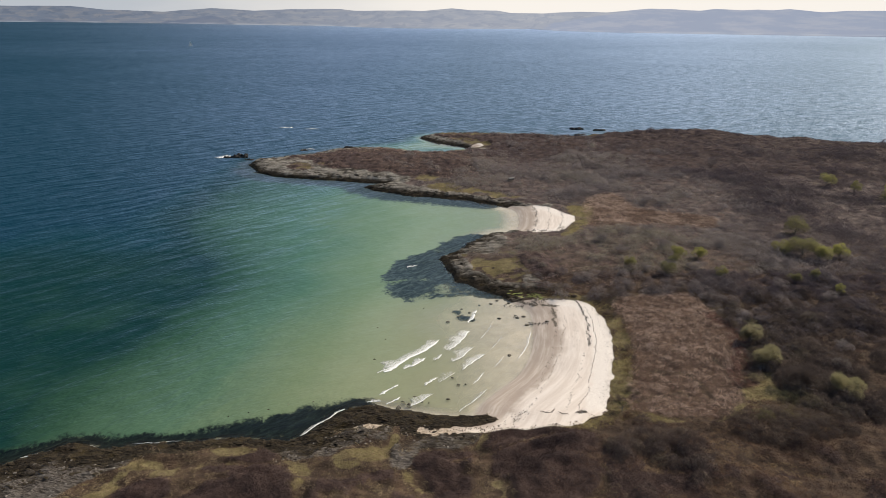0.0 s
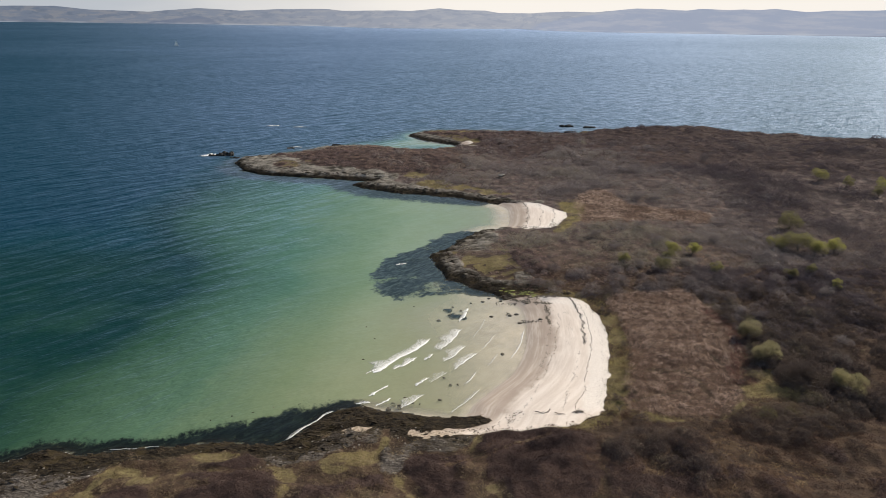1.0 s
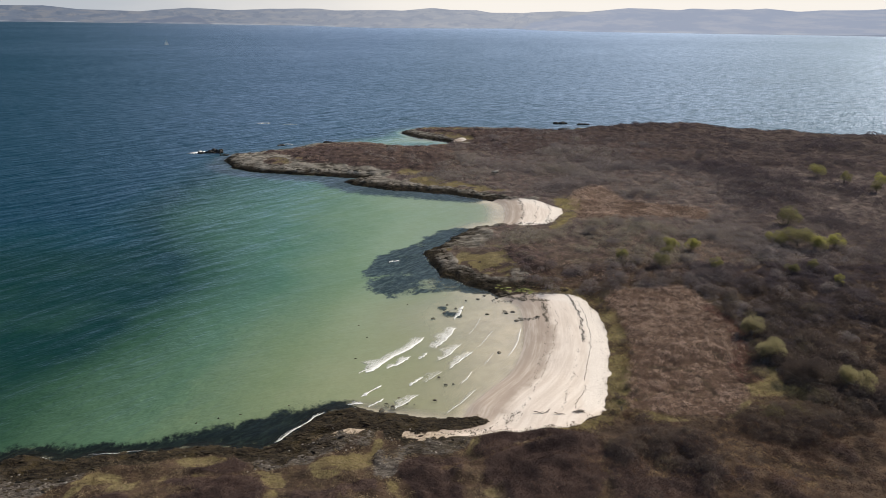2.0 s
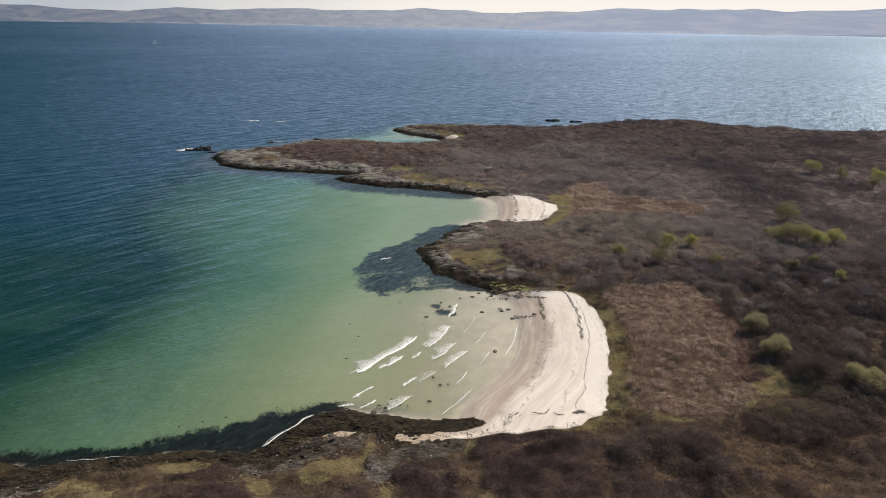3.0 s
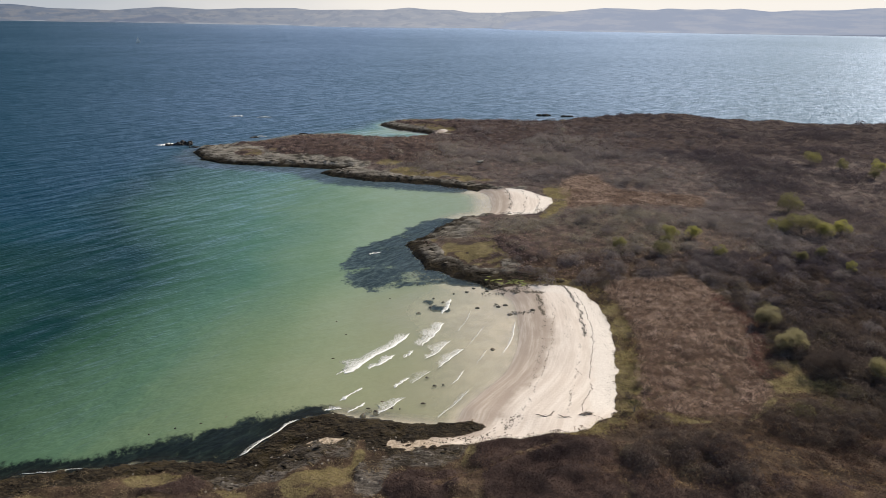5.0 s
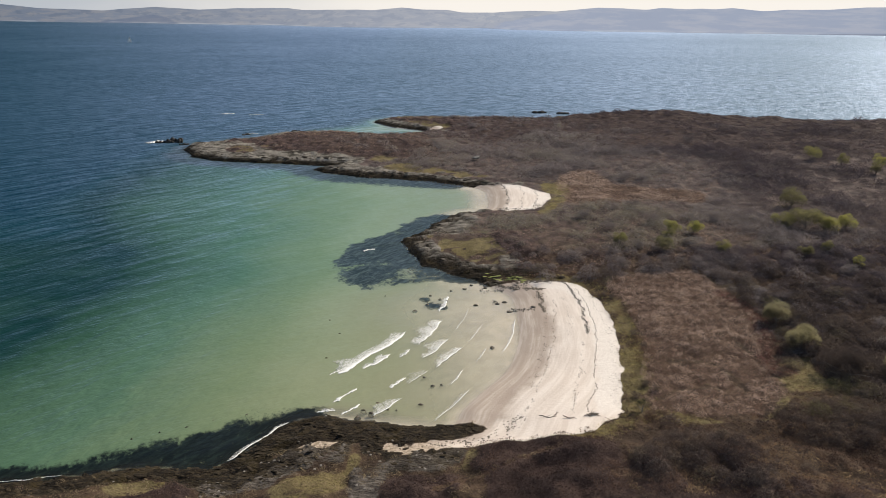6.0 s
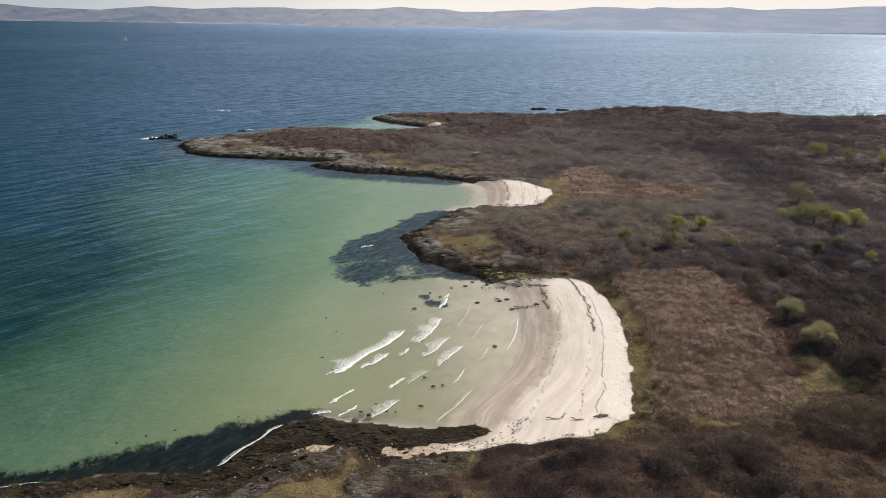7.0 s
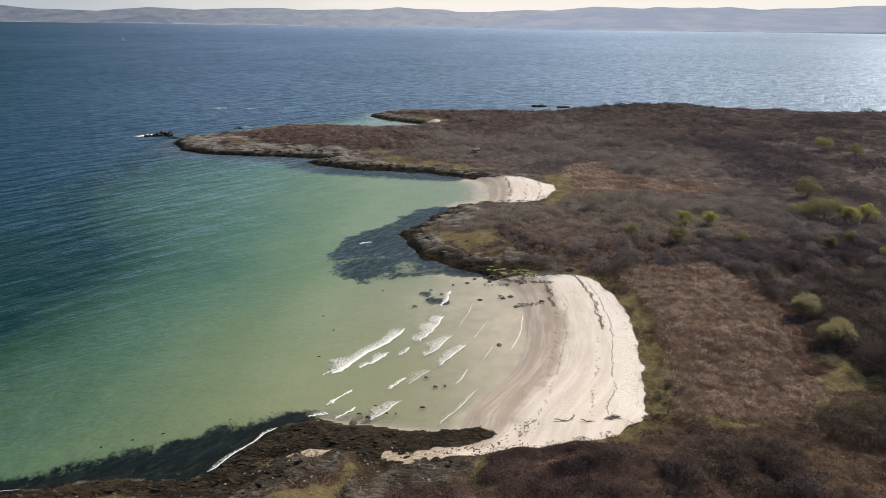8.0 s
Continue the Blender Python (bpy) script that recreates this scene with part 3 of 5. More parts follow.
    clear = s.tree.nodes.new("ShaderNodeBsdfTransparent")
    s.put(clear.inputs["Color"], s.mix(s.ramp(d, 0.0, 2.2), (1.0, 1.0, 0.97), (0.66, 0.80, 0.60)))
    under = s.tree.nodes.new("ShaderNodeMixShader")
    s.put(under.inputs[0], s.math("MAXIMUM", s.ramp(d, -0.35, 1.7, 0.0, 1.0), s.math("MULTIPLY", dark, s.ramp(d, 0.0, 0.5, 0.3, 0.9))))
    s.put(under.inputs[1], clear.outputs[0]), s.put(under.inputs[2], body.outputs[0])
    gloss = s.tree.nodes.new("ShaderNodeBsdfGlossy")
    s.put(gloss.inputs["Roughness"], 0.46), s.put(gloss.inputs["Color"], (0.66, 0.79, 1.0)), s.put(gloss.inputs["Normal"], normal)
    fres = s.tree.nodes.new("ShaderNodeFresnel")
    s.put(fres.inputs["IOR"], 1.33), s.put(fres.inputs["Normal"], normal)
    top = s.tree.nodes.new("ShaderNodeMixShader")
    # mirror share follows the painted sheen gain and a noise that adds sparkle
    s.put(top.inputs[0], s.math("MULTIPLY", fres.outputs[0], s.math("MULTIPLY", s.math("MULTIPLY", s.value("gloss_gain"), s.ramp(s.noise(1.0, 8, s.stretch((0.10, 0.15, 1.0), WIND - 15), 0.8), 0.36, 0.64, 0.28, 0.62)), s.math("SUBTRACT", 1.0, s.math("MULTIPLY", calm, 0.5))))), s.put(top.inputs[1], under.outputs[0]), s.put(top.inputs[2], gloss.outputs[0])
    s.put(s.out.inputs[0], top.outputs[0])
    return s.mat


def foam_material():
    s = Shade("sea_foam")
    lace = s.noise(5.5, 6, s.stretch((1.0, 0.6, 1.0), 55), 0.85)
    holes = s.ramp(s.math("ADD", s.value("cover"), s.math("MULTIPLY", s.math("SUBTRACT", lace, 0.5), 2.2)), 0.42, 0.6)
    return s.set(Base_Color=s.mix(s.noise(3, 3), (0.78, 0.78, 0.74), (0.86, 0.86, 0.84)), Roughness=0.8, Alpha=s.math("MULTIPLY", holes, s.ramp(s.value("cover"), 0.35, 0.9, 0.42, 0.95)))


def plant_material(name, stops, lift=0.25, blend=0.35):
    """Foliage or twigs: tones run with each plant's own tint and vary a little from stem to stem."""
    s = Shade(name)
    ramp = s.tree.nodes.new("ShaderNodeValToRGB")
    geo = s.tree.nodes.new("ShaderNodeNewGeometry")
    s.put(ramp.inputs[0], s.math("ADD", s.value("tint"), s.math("MULTIPLY", s.math("SUBTRACT", geo.outputs["Random Per Island"], 0.5), 0.22)))
    el = ramp.color_ramp.elements
    while len(el) < len(stops):
        el.new(0.5)
    for e, (p, col) in zip(el, stops):
        e.position, e.color = p, (*col, 1)
    tone = s.mix(s.ramp(s.noise(0.05, 3), 0.35, 0.65, 0, blend), ramp.outputs[0], (0.125, 0.098, 0.088))
    diffuse = s.tree.nodes.new("ShaderNodeBsdfDiffuse")
    through_ = s.tree.nodes.new("ShaderNodeBsdfTranslucent")
    both = s.tree.nodes.new("ShaderNodeMixShader")
    s.put(diffuse.inputs[0], tone), s.put(through_.inputs[0], tone), s.put(both.inputs[0], lift)
    s.put(both.inputs[1], diffuse.outputs[0]), s.put(both.inputs[2], through_.outputs[0])
    s.put(s.out.inputs[0], both.outputs[0])
    return s.mat


def plain_material(name, a, b, scale, rough=0.85, bump=0.3, size=0.05, shine=0.5):
    s = Shade(name)
    n = s.noise(scale, 5)
    info = s.tree.nodes.new("ShaderNodeObjectInfo").outputs["Random"]
    c = s.mix(s.ramp(s.math("ADD", n, s.math("MULTIPLY", s.math("SUBTRACT", info, 0.5), 0.3)), 0.3, 0.7), a, b)
    return s.set(Base_Color=c, Roughness=rough, Normal=s.bump(n, bump, size), Specular_IOR_Level=shine)


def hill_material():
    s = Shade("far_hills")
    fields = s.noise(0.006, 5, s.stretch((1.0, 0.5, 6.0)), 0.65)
    # colours carry the haze, thicker towards the sun, and glow unlit
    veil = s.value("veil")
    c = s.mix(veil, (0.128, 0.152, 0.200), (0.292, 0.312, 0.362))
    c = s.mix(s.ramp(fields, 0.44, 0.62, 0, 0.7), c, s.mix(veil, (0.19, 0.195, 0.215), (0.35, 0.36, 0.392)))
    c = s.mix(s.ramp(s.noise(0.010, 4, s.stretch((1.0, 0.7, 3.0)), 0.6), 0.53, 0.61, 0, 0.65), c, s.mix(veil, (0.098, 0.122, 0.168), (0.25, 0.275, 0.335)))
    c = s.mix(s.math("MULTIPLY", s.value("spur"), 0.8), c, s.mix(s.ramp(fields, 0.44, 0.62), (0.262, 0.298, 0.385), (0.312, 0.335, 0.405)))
    c = s.mix(s.math("MULTIPLY", s.value("hump"), 0.6), c, (0.115, 0.14, 0.20))
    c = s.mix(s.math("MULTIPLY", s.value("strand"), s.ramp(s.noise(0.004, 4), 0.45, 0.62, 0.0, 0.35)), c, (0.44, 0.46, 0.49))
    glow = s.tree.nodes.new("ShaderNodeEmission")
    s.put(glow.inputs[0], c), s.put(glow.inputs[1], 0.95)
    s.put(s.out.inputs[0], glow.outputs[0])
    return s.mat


GROUND, WATER, FOAM, HILLS = ground_material(), water_material(), foam_material(), hill_material()
# far twigs and heather are greyed and lightened to imitate haze
TWIG_HAZED = plant_material("hazed_bare_twigs", [(0.0, (0.105, 0.086, 0.093)), (0.35, (0.182, 0.154, 0.148)), (0.6, (0.265, 0.227, 0.212)), (0.85, (0.305, 0.266, 0.240)), (1.0, (0.28, 0.26, 0.17))], 0.25, 0.2)
TWIG = plant_material("bare_twigs", [(0.0, (0.068, 0.052, 0.046)), (0.35, (0.125, 0.097, 0.080)), (0.6, (0.19, 0.150, 0.115)), (0.8, (0.16, 0.14, 0.075)), (1.0, (0.23, 0.21, 0.075))], 0.22)
HEATHER = plant_material("heather", [(0.0, (0.042, 0.029, 0.028)), (0.45, (0.096, 0.065, 0.057)), (0.75, (0.145, 0.095, 0.072)), (1.0, (0.19, 0.13, 0.08))], 0.35, 0.12)
HEATHER_HAZED = plant_material("hazed_heather", [(0.0, (0.085, 0.066, 0.074)), (0.45, (0.165, 0.124, 0.126)), (0.75, (0.25, 0.176, 0.155)), (1.0, (0.33, 0.245, 0.19))], 0.35, 0.2)
STRAW = plant_material("dead_reed", [(0.0, (0.075, 0.049, 0.037)), (0.5, (0.275, 0.188, 0.142)), (1.0, (0.64, 0.49, 0.385))], 0.22, 0.05)
BRACKEN = plant_material("dead_bracken", [(0.0, (0.070, 0.042, 0.030)), (0.45, (0.165, 0.10, 0.066)), (0.75, (0.27, 0.18, 0.105)), (1.0, (0.42, 0.31, 0.17))], 0.2, 0.05)
REDDISH = plant_material("red_bracken", [(0.0, (0.10, 0.046, 0.038)), (1.0, (0.30, 0.165, 0.135))], 0.2, 0.05)
GRASS = plant_material("rough_grass", [(0.0, (0.09, 0.070, 0.036)), (0.5, (0.195, 0.152, 0.086)), (1.0, (0.34, 0.272, 0.168))])
LEAF = plant_material("budding_leaves", [(0.0, (0.16, 0.142, 0.10)), (0.5, (0.25, 0.228, 0.135)), (1.0, (0.35, 0.32, 0.125))], 0.7, 0.1)
BARK = plain_material("grey_bark", (0.10, 0.085, 0.07), (0.2, 0.17, 0.14), 6)
DARK_ROCK = plain_material("wet_dark_rock", (0.006, 0.005, 0.004), (0.042, 0.032, 0.019), 5.0, 0.95, 0.6, 0.15, 0.15)
PALE_ROCK = plain_material("grey_rock", (0.12, 0.105, 0.09), (0.27, 0.245, 0.205), 1.4, 0.9, 0.6, 0.15)
WRACK = plain_material("seaweed", (0.018, 0.014, 0.009), (0.075, 0.055, 0.03), 5, 0.7, 0.5, 0.05)
DRIFT = plain_material("driftwood", (0.10, 0.08, 0.065), (0.22, 0.18, 0.15), 5)
HULL = plain_material("white_paint", (0.75, 0.75, 0.74), (0.82, 0.82, 0.8), 2, 0.5, 0.0)

# ---- ground ----
XS = span((-400, 12), (-130, 3), (-95, 1.1), (-66, 0.6), (62, 0.9), (110, 1.4), (230, 3), (330, 9), (900, 1))
YS = span((-400, 14), (-60, 2.2), (36, 1.0), (48, 0.55), (126, 0.8), (215, 1.1), (370, 5), (460, 1))
GX, GY = np.meshgrid(XS, YS)
GD = coast_distance(GX, GY)
COVER = zones(GX, GY, GD)
GZ = ground_height(GX, GY, GD, COVER[0], COVER[1], COVER[4], COVER[5])
ground = tagged(new("ground", sheet(XS, YS, GZ)), "low coastal moorland with pale sand bays and dark rocky edges", "ground", kind="structure")
for zone_name, zone_values in zip(("sand", "rock", "weed", "turf", "reed", "heath"), COVER):
    attribute(ground.data, zone_name, zone_values)
attribute(ground.data, "shore", np.clip(GD, -8, 40))
attribute(ground.data, "scree", smooth(6.5, 1.0, GX) * smooth(76, 72, GY) * (GD > 0))
attribute(ground.data, "crest", smooth(5.2, 1.2, np.maximum(inside(MAIN_SAND, GX, GY), inside(SMALL_SAND, GX, GY))) * (GD > 5) * smooth(72, 78, GY))
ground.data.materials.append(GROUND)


def height_at(x, y):
    """Ground height between the net's points."""
    x, y = np.asarray(x, float), np.asarray(y, float)
    i = np.clip(np.searchsorted(XS, x) - 1, 0, len(XS) - 2)
    j = np.clip(np.searchsorted(YS, y) - 1, 0, len(YS) - 2)
    u, v = (x - XS[i]) / (XS[i + 1] - XS[i]), (y - YS[j]) / (YS[j + 1] - YS[j])
    return (GZ[j, i] * (1 - u) + GZ[j, i + 1] * u) * (1 - v) + (GZ[j + 1, i] * (1 - u) + GZ[j + 1, i + 1] * u) * v


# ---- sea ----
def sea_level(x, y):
    """Flat, but lifted towards the western shore, drawn nearer than it lies, to fit the camera's view."""
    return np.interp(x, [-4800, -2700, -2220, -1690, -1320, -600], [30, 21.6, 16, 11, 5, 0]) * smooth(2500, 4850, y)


WX = span((-5000, 300), (-900, 60), (-300, 14), (-130, 2.2), (-90, 1.0), (40, 4), (160, 40), (900, 300), (5000, 1))
WY = span((-4000, 300), (0, 15), (45, 1.0), (180, 1.5), (380, 12), (900, 60), (2000, 250), (4990, 1))
SX, SY = np.meshgrid(WX, WY)
SD = coast_distance(SX, SY)
SDEPTH = sea_depth(SX, SY, SD)
SDEPTH = np.where(np.abs(SX) + np.abs(SY - 150) > 900, 14, SDEPTH)
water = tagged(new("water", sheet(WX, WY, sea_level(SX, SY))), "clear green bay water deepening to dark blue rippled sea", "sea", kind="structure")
# colour depth, deepened westward partly to imitate the view's darker left edge
away = np.maximum(20 - SX + 4 * fbm(SX, SY, 40, 2, 31), 0) * (0.96 + 0.04 * smooth(68, 112, SY + 0.35 * (SX + 40)))
away = away * (1 - 0.24 * smooth(125, 190, SY))
tone = 0.026 * away + 0.00046 * away * away + 0.0032 * np.maximum(away - 66, 0) ** 2 + 0.4 * smooth(145, 182, SY) * smooth(0.5, 9, -SD) + 0.45 * smooth(110, 135, SY) * smooth(1, 8, -SD)
sandy = smooth(-22, -4, np.maximum(inside(MAIN_SAND, SX, SY), inside(SMALL_SAND, SX, SY)))
north = smooth(226, 262, SY + 0.25 * (SX + 60))
tone = np.minimum(tone * (1 - north) + SDEPTH * north, 0.05 + (0.32 * sandy + 1.6 * (1 - sandy)) * np.maximum(-SD, 0))
tone = np.minimum(tone, 6.3 + 9 * smooth(140, 236, SY - 0.15 * (SX + 60)))
tone = np.where(SDEPTH >= 13.9, 14, tone) * (1 - 0.46 * north * smooth(-260, 40, SX))
attribute(water.data, "depth", np.minimum(tone, 14))
attribute(water.data, "weed", weed_cover(SX, SY, SD))
attribute(water.data, "shelter", smooth(3.2, 0.5, SDEPTH))
# painted sheen by bearing: dim at both sides of the view, brighter far out
bearing = SX / (np.maximum(SY, 0) + 20)
gloss_gain = 0.34 + 0.88 * smooth(-0.68, -0.14, bearing) - 0.62 * smooth(0.26, 0.62, bearing)
attribute(water.data, "gloss_gain", gloss_gain + 0.10 * fbm(SX * 0.6, SY, 420, 3, 37) + 0.65 * smooth(1400, 3700, SY) * smooth(-0.45, 0.1, bearing))
water.data.materials.append(WATER)

# ---- far shore ----
SHORE_X = np.array([-4800, -2700, -2220, -1690, -1320, -820, -350, 87, 430, 500, 690, 1145, 1568, 2300, 3600])
SHORE_Y = np.array([4850, 4850, 4840, 4830, 4780, 4700, 3886, 3742, 3760, 3240, 2900, 2550, 2158, 1500, 600])
SLOPES = np.array([-1.2, -0.552, -0.503, -0.417, -0.347, -0.286, -0.231, -0.16, -0.14, -0.065, -0.041, 0.0, 0.028, 0.064, 0.0845, 0.1295, 0.183, 0.224,
                   0.282, 0.319, 0.356, 0.374, 0.416, 0.437, 0.459, 0.484, 0.532, 0.566, 0.635, 0.686, 0.72, 1.4, 6])
RISES = np.array([0.017, 0.0166, 0.012, 0.0091, 0.014, 0.0106, 0.013, 0.0131, 0.0109, 0.0114, 0.0106, 0.0145, 0.0118, 0.0112, 0.0085, 0.0082, 0.0112, 0.0101,
                  0.0157, 0.0151, 0.0129, 0.0153, 0.0141, 0.0151, 0.0141, 0.0157, 0.0112, 0.0139, 0.0142, 0.0175, 0.018, 0.017, 0.012])


def far_hills():
    hx, back = np.linspace(-4700, 3400, 520), np.concatenate([np.linspace(0, 120, 6)[:-1], np.linspace(120, 1500, 40)])
    X, B = np.meshgrid(hx, back)
    shore = np.interp(X, SHORE_X, SHORE_Y) + 14 * fbm(X, B * 0, 300, 3, 5)
    depth = np.minimum(shore + B * 0.75, 4965 - B * 0.004)
    across = X / depth
    ridge = 48.4 + (np.interp(across, SLOPES, RISES) + 0.00035 * fbm(across, X * 0, 0.03, 3, 35)) * depth
    climb = smooth(-60, 700, B) - smooth(800, 1600, B) * 0.9
    Z = ridge * climb + 8 * fbm(X, B, 260, 4, 25) * smooth(0, 300, B) * smooth(600, 400, B)
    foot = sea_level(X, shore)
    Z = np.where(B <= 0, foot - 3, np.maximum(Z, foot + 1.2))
    k = np.arange(X.size).reshape(X.shape)
    quads = np.stack([k[:-1, :-1], k[:-1, 1:], k[1:, 1:], k[1:, :-1]], -1).reshape(-1, 4)
    me = solid(np.stack([X, depth, Z], -1).reshape(-1, 3), quads)
    rise = (Z - 48.4) / depth
    # a nearer dark hump and a hazier spur, drawn only in colour
    hump = smooth(0.0006, -0.0004, rise - np.interp(across, [-0.43, -0.42, -0.38, -0.349, -0.33, -0.318, -0.31], [-0.02, -0.005, -0.0005, 0.0038, -0.0003, -0.007, -0.02]))
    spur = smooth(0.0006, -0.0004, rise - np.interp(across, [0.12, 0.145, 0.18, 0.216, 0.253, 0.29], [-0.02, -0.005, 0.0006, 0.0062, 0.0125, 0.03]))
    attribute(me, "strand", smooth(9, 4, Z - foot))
    attribute(me, "hump", hump), attribute(me, "spur", spur)
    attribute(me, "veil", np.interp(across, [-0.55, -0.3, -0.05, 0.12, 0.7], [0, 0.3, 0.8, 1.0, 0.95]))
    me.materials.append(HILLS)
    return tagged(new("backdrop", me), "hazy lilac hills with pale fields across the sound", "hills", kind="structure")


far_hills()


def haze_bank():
    """A glowing card behind the far hills, painted as bright thin cloud."""
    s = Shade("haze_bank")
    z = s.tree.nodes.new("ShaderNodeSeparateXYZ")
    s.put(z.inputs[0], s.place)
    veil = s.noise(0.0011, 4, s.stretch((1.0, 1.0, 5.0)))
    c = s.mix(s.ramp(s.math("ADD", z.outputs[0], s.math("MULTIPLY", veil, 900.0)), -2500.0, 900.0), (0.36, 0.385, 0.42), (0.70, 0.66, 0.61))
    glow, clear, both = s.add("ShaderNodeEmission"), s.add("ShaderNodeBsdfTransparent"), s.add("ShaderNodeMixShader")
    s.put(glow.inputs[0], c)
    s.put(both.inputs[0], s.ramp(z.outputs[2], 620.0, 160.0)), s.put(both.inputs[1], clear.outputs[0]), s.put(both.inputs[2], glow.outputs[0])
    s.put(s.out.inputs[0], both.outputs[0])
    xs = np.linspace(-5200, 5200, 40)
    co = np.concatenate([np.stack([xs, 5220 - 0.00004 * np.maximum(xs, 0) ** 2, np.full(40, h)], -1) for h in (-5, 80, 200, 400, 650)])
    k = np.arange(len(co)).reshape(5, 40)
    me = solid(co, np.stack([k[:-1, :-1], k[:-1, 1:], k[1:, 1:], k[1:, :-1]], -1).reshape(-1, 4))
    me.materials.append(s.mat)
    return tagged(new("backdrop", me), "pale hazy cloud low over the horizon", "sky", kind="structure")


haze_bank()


# ---- plants that nobody could count ----


def spray(count, dome, length, width, spread, rng, hollow=0.35, wild=0.45):
    """One bush of thin two-sided slivers that lie along its rounded outside, ragged by wild; one metre in radius."""
    co = []
    for _ in range(count):
        a, r = rng.uniform(0, 2 * math.pi), math.sqrt(rng.uniform(0, 1))
        up = math.sqrt(max(0.0, 1 - r * r))
        tip = Vector((r * math.cos(a), r * math.sin(a), dome * up * rng.uniform(hollow, 1.0)))
        face = Vector((r * math.cos(a) * spread, r * math.sin(a) * spread, up + 0.15)).normalized() + Vector((rng.gauss(0, wild), rng.gauss(0, wild), rng.gauss(0, wild)))
        face.normalize()
        way = Vector((rng.uniform(-1, 1), rng.uniform(-1, 1), rng.uniform(-0.4, 1.2)))
        way = (way - face * way.dot(face)).normalized() * length * rng.uniform(0.6, 1.3)
        side = way.cross(face).normalized() * width * rng.uniform(0.6, 1.3)
        co += [tip - way, tip + side - way * 0.1, tip + way * 0.35 - side * 0.4]
    return np.array([tuple(v) for v in co])


def strewn(name, kinds, places, sizes, heights, tints, material, label, category, rng, sink=0.1):
    """One mesh of many plants: each takes one of the kinds, turned and scaled."""
    places, sizes = np.asarray(places), np.asarray(sizes)
    n = len(places)
    pick, turn = rng.integers(0, len(kinds), n), rng.uniform(0, 2 * np.pi, n)
    z = height_at(places[:, 0], places[:, 1]) - sink * sizes
    cos, tint = [], []
    for k, shape in enumerate(kinds):
        m = np.nonzero(pick == k)[0]
        c, s_ = np.cos(turn[m])[:, None], np.sin(turn[m])[:, None]
        r = sizes[m][:, None]
        x = (shape[None, :, 0] * c - shape[None, :, 1] * s_) * r + places[m, 0][:, None]
        y = (shape[None, :, 0] * s_ + shape[None, :, 1] * c) * r + places[m, 1][:, None]
        h = shape[None, :, 2] * (heights[m] * sizes[m])[:, None] + z[m][:, None]
        cos.append(np.stack([x, y, h], -1).reshape(-1, 3))
        tint.append(np.repeat(tints[m], len(shape)))
    co = np.concatenate(cos)
    me = solid(co, np.arange(len(co)).reshape(-1, 3), False)
    attribute(me, "tint", np.concatenate(tint))
    me.materials.append(material)
    return tagged(new(name, me), label, category, kind="stuff")


def sown(rng, box, gap, wanted):
    """Places about gap metres apart in the box, kept by the chance that wanted gives."""
    x0, y0, x1, y1 = box
    nx, ny = int((x1 - x0) / gap), int((y1 - y0) / gap)
    X, Y = np.meshgrid(np.arange(nx), np.arange(ny))
    x = x0 + (X.ravel() + rng.uniform(0, 1, X.size)) * gap
    y = y0 + (Y.ravel() + rng.uniform(0, 1, X.size)) * gap
    d = coast_distance(x, y)
    keep = rng.uniform(0, 1, x.size) < wanted(x, y, d, zones(x, y, d))
    return np.stack([x, y], -1)[keep]


def in_view(x, y, margin=6):
    """Land inside the camera's sideways view plus a margin, where plants are sown."""
    return (np.abs(x) < 0.80 * (y + 18) + margin) & (y > 30)


rng = np.random.default_rng(5)
pr = random.Random(11)
BUSH = [spray(330, 0.95, 0.17, 0.034, 1.0, pr, 0.5) for _ in range(9)]
BUSH_FAR = [spray(100, 0.9, 0.17, 0.075, 1.0, pr, 0.5) for _ in range(8)]
BUSH_MID = [spray(215, 0.9, 0.13, 0.036, 1.0, pr, 0.5) for _ in range(8)]
CUSHION = [spray(20, 0.75, 0.27, 0.13, 1.0, pr) for _ in range(6)]
CUSHION_NEAR = [spray(30, 0.75, 0.19, 0.11, 1.0, pr, 0.5) for _ in range(8)]
STALKS = [spray(12, 1.0, 0.42, 0.075, 1.0, pr, 0.45, 0.6) for _ in range(8)]
TUFT = [spray(9, 1.0, 0.75, 0.10, 0.5, pr, 0.6) for _ in range(6)]


def bush_cover(x, y, d, z):
    sand, rock, weed, turf, reed, heath = z
    open_ = np.clip(1.2 * turf + 1.3 * reed + (0.55 + 0.4 * smooth(30, 10, x) * (y > 215) + 0.3 * smooth(270, 300, y)) * heath + 1.2 * rock + 2 * sand, 0, 1)
    patch = smooth(-0.5, 0.15, fbm(x, y, 13, 4, 121))
    open_ = np.maximum(open_, 0.55 * smooth(68, 50, x) * smooth(116, 124, y) * smooth(185, 170, y))
    open_ = np.maximum(open_, smooth(-5.2, -3.6, inside(MAIN_SAND, x, y)) * (x > 20) * (y > 70) * (y < 119))
    open_ = np.maximum(open_, np.where(y < 82, smooth(-4.0, -2.0, inside(REED_BED, x, y)), smooth(0, 1.5, inside(REED_BED, x, y))))
    belts = smooth(-0.6, 0.8, np.maximum.reduce([inside(p, x, y) for p in SCRUB_BELTS]) + 0.8 * fbm(x, y, 4, 2, 123))
    low = np.where(y < 76 + 10 * smooth(60, 75, x), 0.85 * belts * (d > 4) + 0.035 * (x > 24) * (1 - open_), 1.0)
    full = (d > 4) * (1 - open_) * (np.where(y > 135, 0.4, 0.3) + np.where(y > 135, 0.6, 0.7) * patch) * (0.25 + 0.75 * smooth(4, 14, d))
    return in_view(x, y) * np.where(low < 1.0, low, full)


